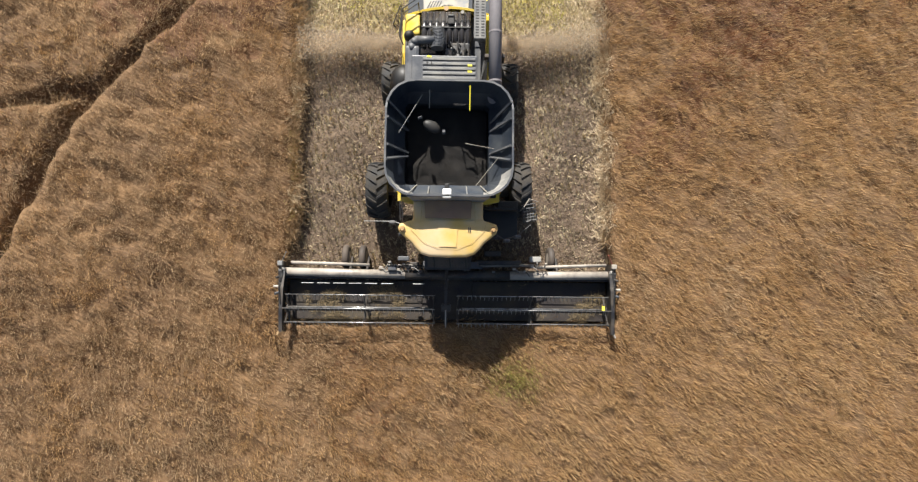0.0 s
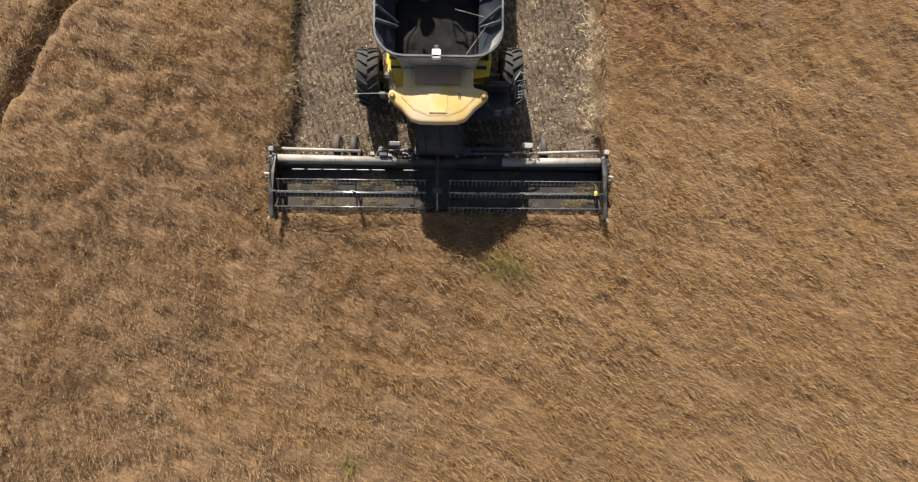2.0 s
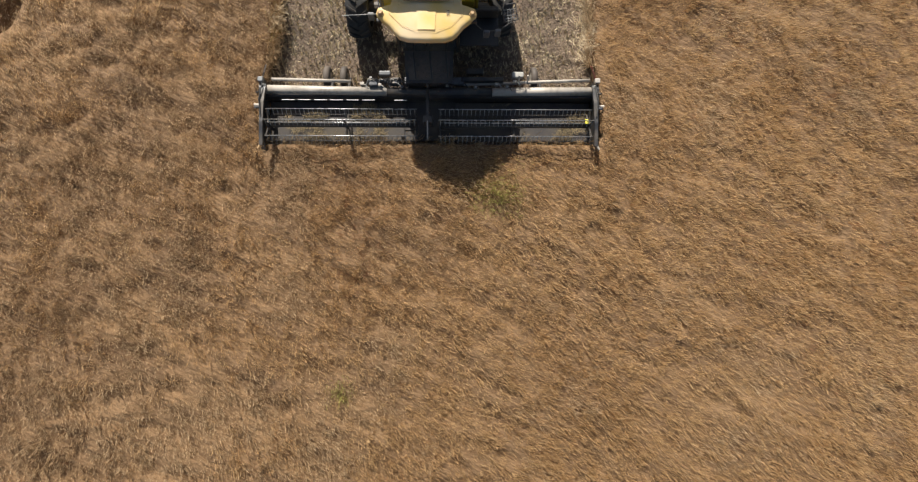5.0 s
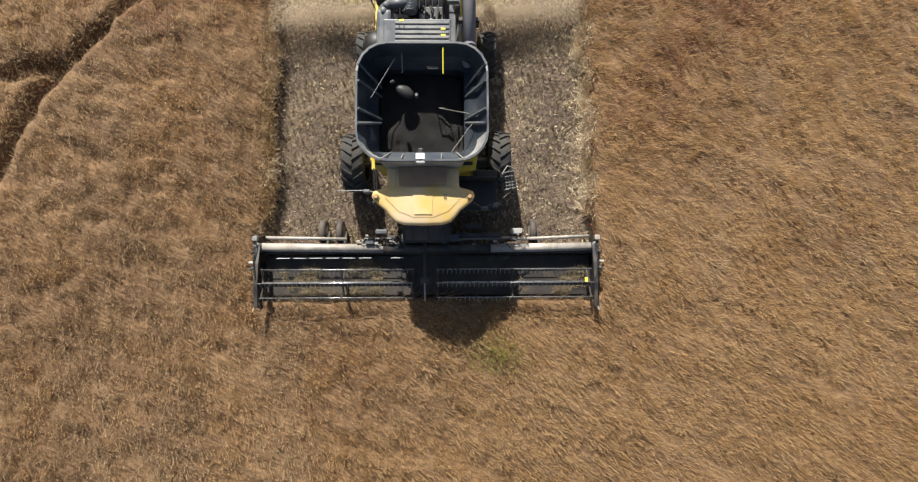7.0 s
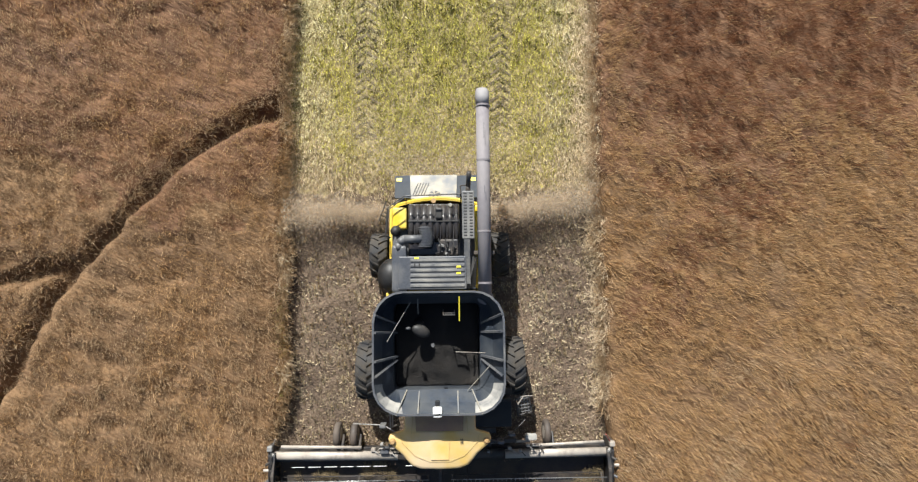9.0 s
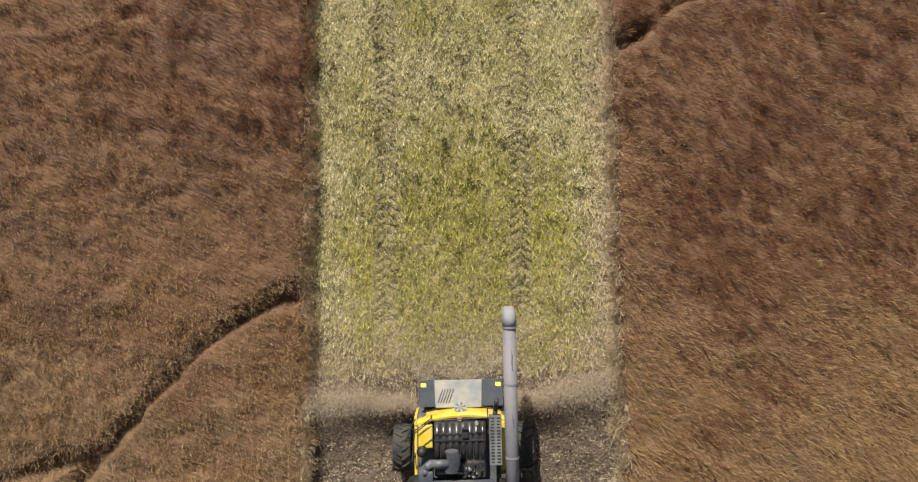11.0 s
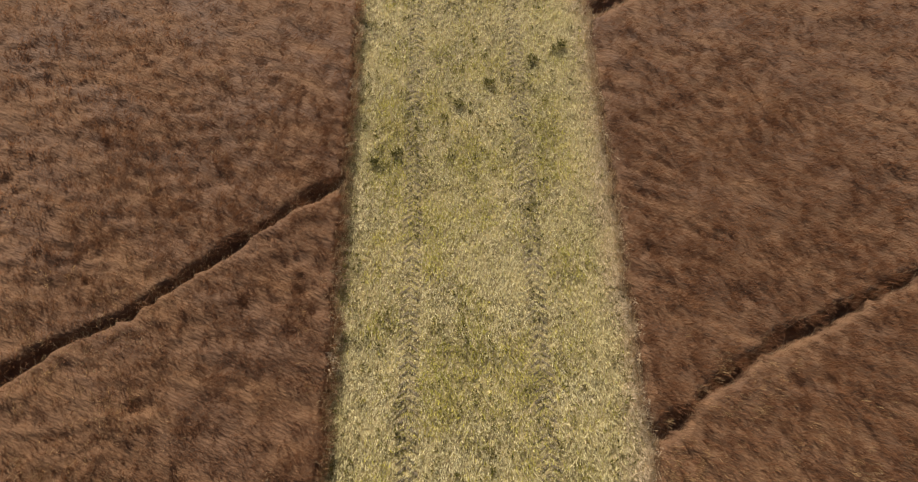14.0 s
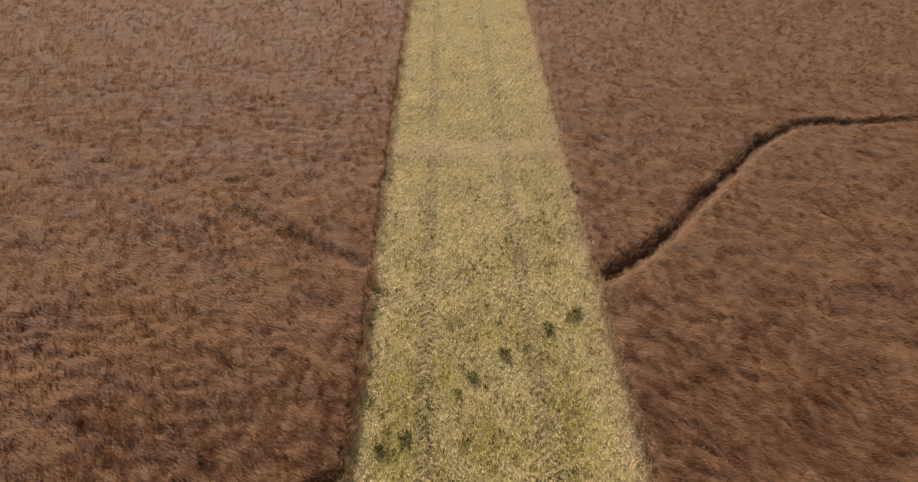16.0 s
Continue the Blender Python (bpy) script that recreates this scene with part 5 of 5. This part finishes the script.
        hp("side_spike", rod((x + sx * 0.05, -4.95, 0.75), (x + sx * 0.30, -4.95, 0.75), 0.05, None, 10), PALE)
        # gauge wheels on the ground behind the header
    for x in (-3.66, -3.06, 3.72):
        rings = []
        for k in range(24):
            a = 2 * math.pi * k / 24
            rings.append([(x + w, -3.86 + r * math.cos(a), 0.44 + r * math.sin(a)) for w, r in ((-0.1, 0.2), (-0.12, 0.34), (-0.07, 0.43), (0.07, 0.43), (0.12, 0.34), (0.1, 0.2))])
        gw = hp("gauge_wheel", loft(rings + [rings[0]], caps=False, closed=False), SMOKY, None, "small dusty gauge wheel", True)
        hp("hub", rod((x - 0.11, -3.86, 0.44), (x + 0.11, -3.86, 0.44), 0.22, None, 16), PALE, gw)
        hp("wheel_arm", rod((x + 0.2, -3.86, 0.44), (x + 0.2, -4.4, 0.8), 0.05), FRAME, gw)
    # reel in two halves
    axis_y, axis_z, radius = -5.70, 0.90, 0.55
    bm = rod((0, 0, 0), (0, -0.15, -0.20), 0.011, None, 4, 0.007)
    TINE = bpy.data.meshes.new("tine")
    bm.to_mesh(TINE)
    bm.free()
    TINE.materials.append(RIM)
    for x0, x1 in ((-5.62, -0.42), (0.32, 5.64)):
        hp("reel_tube", rod((x0, axis_y, axis_z), (x1, axis_y, axis_z), 0.085, None, 14), FRAME, None, "dark reel tube", True)
        hp("reel_rod", rod((x0 + 0.05, axis_y + 0.05, axis_z + 0.12), (x1 - 0.05, axis_y + 0.05, axis_z + 0.12), 0.022, None, 10), STEEL, None, "bright steel rod", True)
        for k in range(6):
            a = radians(28 + 60 * k)
            y, z = axis_y + radius * math.cos(a), axis_z + radius * math.sin(a)
            # lower bats and their tines take a dark colour for the shade under the reel
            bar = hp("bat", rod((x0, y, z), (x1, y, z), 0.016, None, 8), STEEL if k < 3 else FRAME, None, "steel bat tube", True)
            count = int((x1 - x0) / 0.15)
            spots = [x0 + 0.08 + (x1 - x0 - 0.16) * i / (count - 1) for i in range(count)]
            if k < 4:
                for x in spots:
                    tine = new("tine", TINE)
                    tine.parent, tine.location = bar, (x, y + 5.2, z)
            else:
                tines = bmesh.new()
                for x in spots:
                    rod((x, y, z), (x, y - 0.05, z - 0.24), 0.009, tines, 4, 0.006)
                tagged(hp("tines", tines, FRAME, bar, "row of tines darkened for the shade below"), kind="stuff")
        for x in (x0 + 0.05, (x0 + x1) / 2 + (0.14 if x0 < 0 else -0.06), x1 - 0.05):
            disc = hp("spider", rod((x - 0.02, axis_y, axis_z), (x + 0.02, axis_y, axis_z), 0.17, None, 12), FRAME, None, "dark spoke disc")
            for k in range(6):
                a = radians(28 + 60 * k)
                hp("spoke", rod((x, axis_y, axis_z), (x, axis_y + radius * math.cos(a), axis_z + radius * math.sin(a)), 0.03, None, 6), FRAME, disc)
    # centre arm between the reel halves
    hp("centre_arm", loft([[(-0.05 + a, y, z + b) for a, b in ((-0.05, -0.06), (0.05, -0.06), (0.05, 0.06), (-0.05, 0.06))] for y, z in ((-4.3, 1.05), (-5.0, 1.3), (-5.7, 1.35), (-6.2, 1.2))]), FRAME, None, "dusty centre reel arm")
    hp("centre_rod", rod((-0.05, -5.7, 1.42), (-0.05, -6.3, 1.22), 0.02), PALE)
    hp("centre_motor", box(-0.2, 0.12, -5.75, -5.5, 0.85, 1.4, 0.05), FRAME)
    hp("yellow_tag", box(5.42, 5.52, -5.68, -5.52, 1.04, 1.11, 0.01), BRIGHT, None, "bright yellow tag")


def build_loose():
    # cut crop lying on the belts
    n = 22000
    x, y = rng.uniform(-5.65, 5.65, n), rng.uniform(-6.45, -5.05, n)
    keep = (value_noise(x, 1.6 * y, 0.8, 61) + 0.5 * value_noise(x, y, 0.25, 62) > 0.2) & (np.abs(x) > 1.6)
    x, y = x[keep], y[keep]
    n = len(x)
    tri = blades(x, y, rng.uniform(0.39, 0.5, n), rng.uniform(0.06, 0.2, n), rng.uniform(0.012, 0.028, n), rng.uniform(0.75, 0.98, n), 1.57, 2.0, 0.5)
    mesh_object("cut_crop", tri, 3, LAID, "freshly cut crop lying on the header belts", "crop")
    # a green weedy patch ahead of the header
    n = 1100
    x, y = 2.3 + 0.55 * rng.normal(size=n), -8.3 + 0.42 * rng.normal(size=n)
    x[900:], y[900:] = -3.0 + 0.22 * rng.normal(size=200), -15.1 + 0.22 * rng.normal(size=200)
    tri = blades(x, y, canopy(x, y) - 0.06, rng.uniform(0.14, 0.36, n), rng.uniform(0.012, 0.028, n), np.abs(0.40 + 0.2 * rng.normal(size=n)), -0.7, 0.9)
    m = 700
    gx, gy = np.zeros(m), rng.uniform(-2.6, 3.4, m)
    gx = edge_left(gy) + 0.05 - np.abs(0.16 * rng.normal(size=m))
    ok = value_noise(gx, gy, 0.9, 64) > -0.1
    gx, gy = gx[ok], gy[ok]
    m = len(gx)
    tri = np.concatenate([tri, blades(gx, gy, rng.uniform(0.15, 0.5, m), rng.uniform(0.2, 0.45, m), rng.uniform(0.012, 0.026, m), np.abs(0.4 + 0.2 * rng.normal(size=m)), -0.3, 1.0)])
    mesh_object("green_patch", tri, 3, UNRIPE, "patch of unripe green plants in the crop", "weeds")


def build_dust():
    """Chaff thrown out sideways and backwards by the spreader."""
    tris = []
    for sx in (-1, 1):
        n = 25000
        d = rng.beta(1.0, 1.15, n) * 4.4
        x = sx * (1.5 + d) - 0.1
        y = 3.62 + (0.10 if sx > 0 else 0.02) * d + (0.12 + 0.055 * d) * rng.normal(size=n) + 0.06 * np.abs(rng.normal(size=n)) * d + 0.12 * value_noise(x, 0 * x, 0.7, 71 + sx)
        z = np.clip(0.85 - 0.08 * d + (0.16 + 0.06 * d) * rng.normal(size=n), 0.12, 1.8)
        tris.append((x, y, z, rng.uniform(0.02, 0.055, n)))
    n = 22000
    d = rng.beta(1.0, 1.6, n) * 5.0
    jet = rng.integers(0, 7, n)
    x = -0.3 + (jet - 3) * (0.28 + 0.30 * d) + (0.10 + 0.13 * d) * rng.normal(size=n)
    tris.append((x, 4.5 + d, np.clip(1.5 - 0.25 * d + 0.25 * rng.normal(size=n), 0.12, 2.0), rng.uniform(0.02, 0.055, n)))
    # a low veil of dust over the straw behind the machine
    n = 9000
    tris.append((rng.uniform(-5.6, 5.6, n), 3.9 + 3.6 * rng.beta(1.2, 2.0, n), rng.uniform(0.12, 0.5, n), rng.uniform(0.02, 0.055, n)))
    x, y, z, size = (np.concatenate(v) for v in zip(*tris))
    n = len(x)
    keep = (x > edge_left(y) + 0.1) & (x < edge_right(y) - 0.1)
    x, y, z, size = x[keep], y[keep], z[keep], size[keep]
    n = len(x)
    tri = blades(x, y, z, size * 1.6, size, rng.uniform(0, 1, n), 0, 3.0, 0.5)
    mesh_object("flying_chaff", tri, 3, DUST, "cloud of pale chaff and dust blown from the spreader", "dust")


def build_header_dust():
    """Brown dust that hangs over the feeder and the middle of the header."""
    n = 1300
    x, y = 0.15 + 0.55 * rng.normal(size=n), -4.55 + 0.5 * rng.normal(size=n)
    z = np.clip(1.75 + 0.22 * rng.normal(size=n), 1.4, 2.4)
    size = rng.uniform(0.02, 0.05, n)
    tri = blades(x, y, z, size * 1.5, size, rng.uniform(0, 1, n), 0, 3.0, 0.5)
    mesh_object("header_dust", tri, 3, HAZE, "thin brown dust hanging over the feeder", "dust")


build_field()
build_strip()
build_harvester()
build_header()
build_loose()
build_weeds()
build_dust()
build_header_dust()
build_crop()
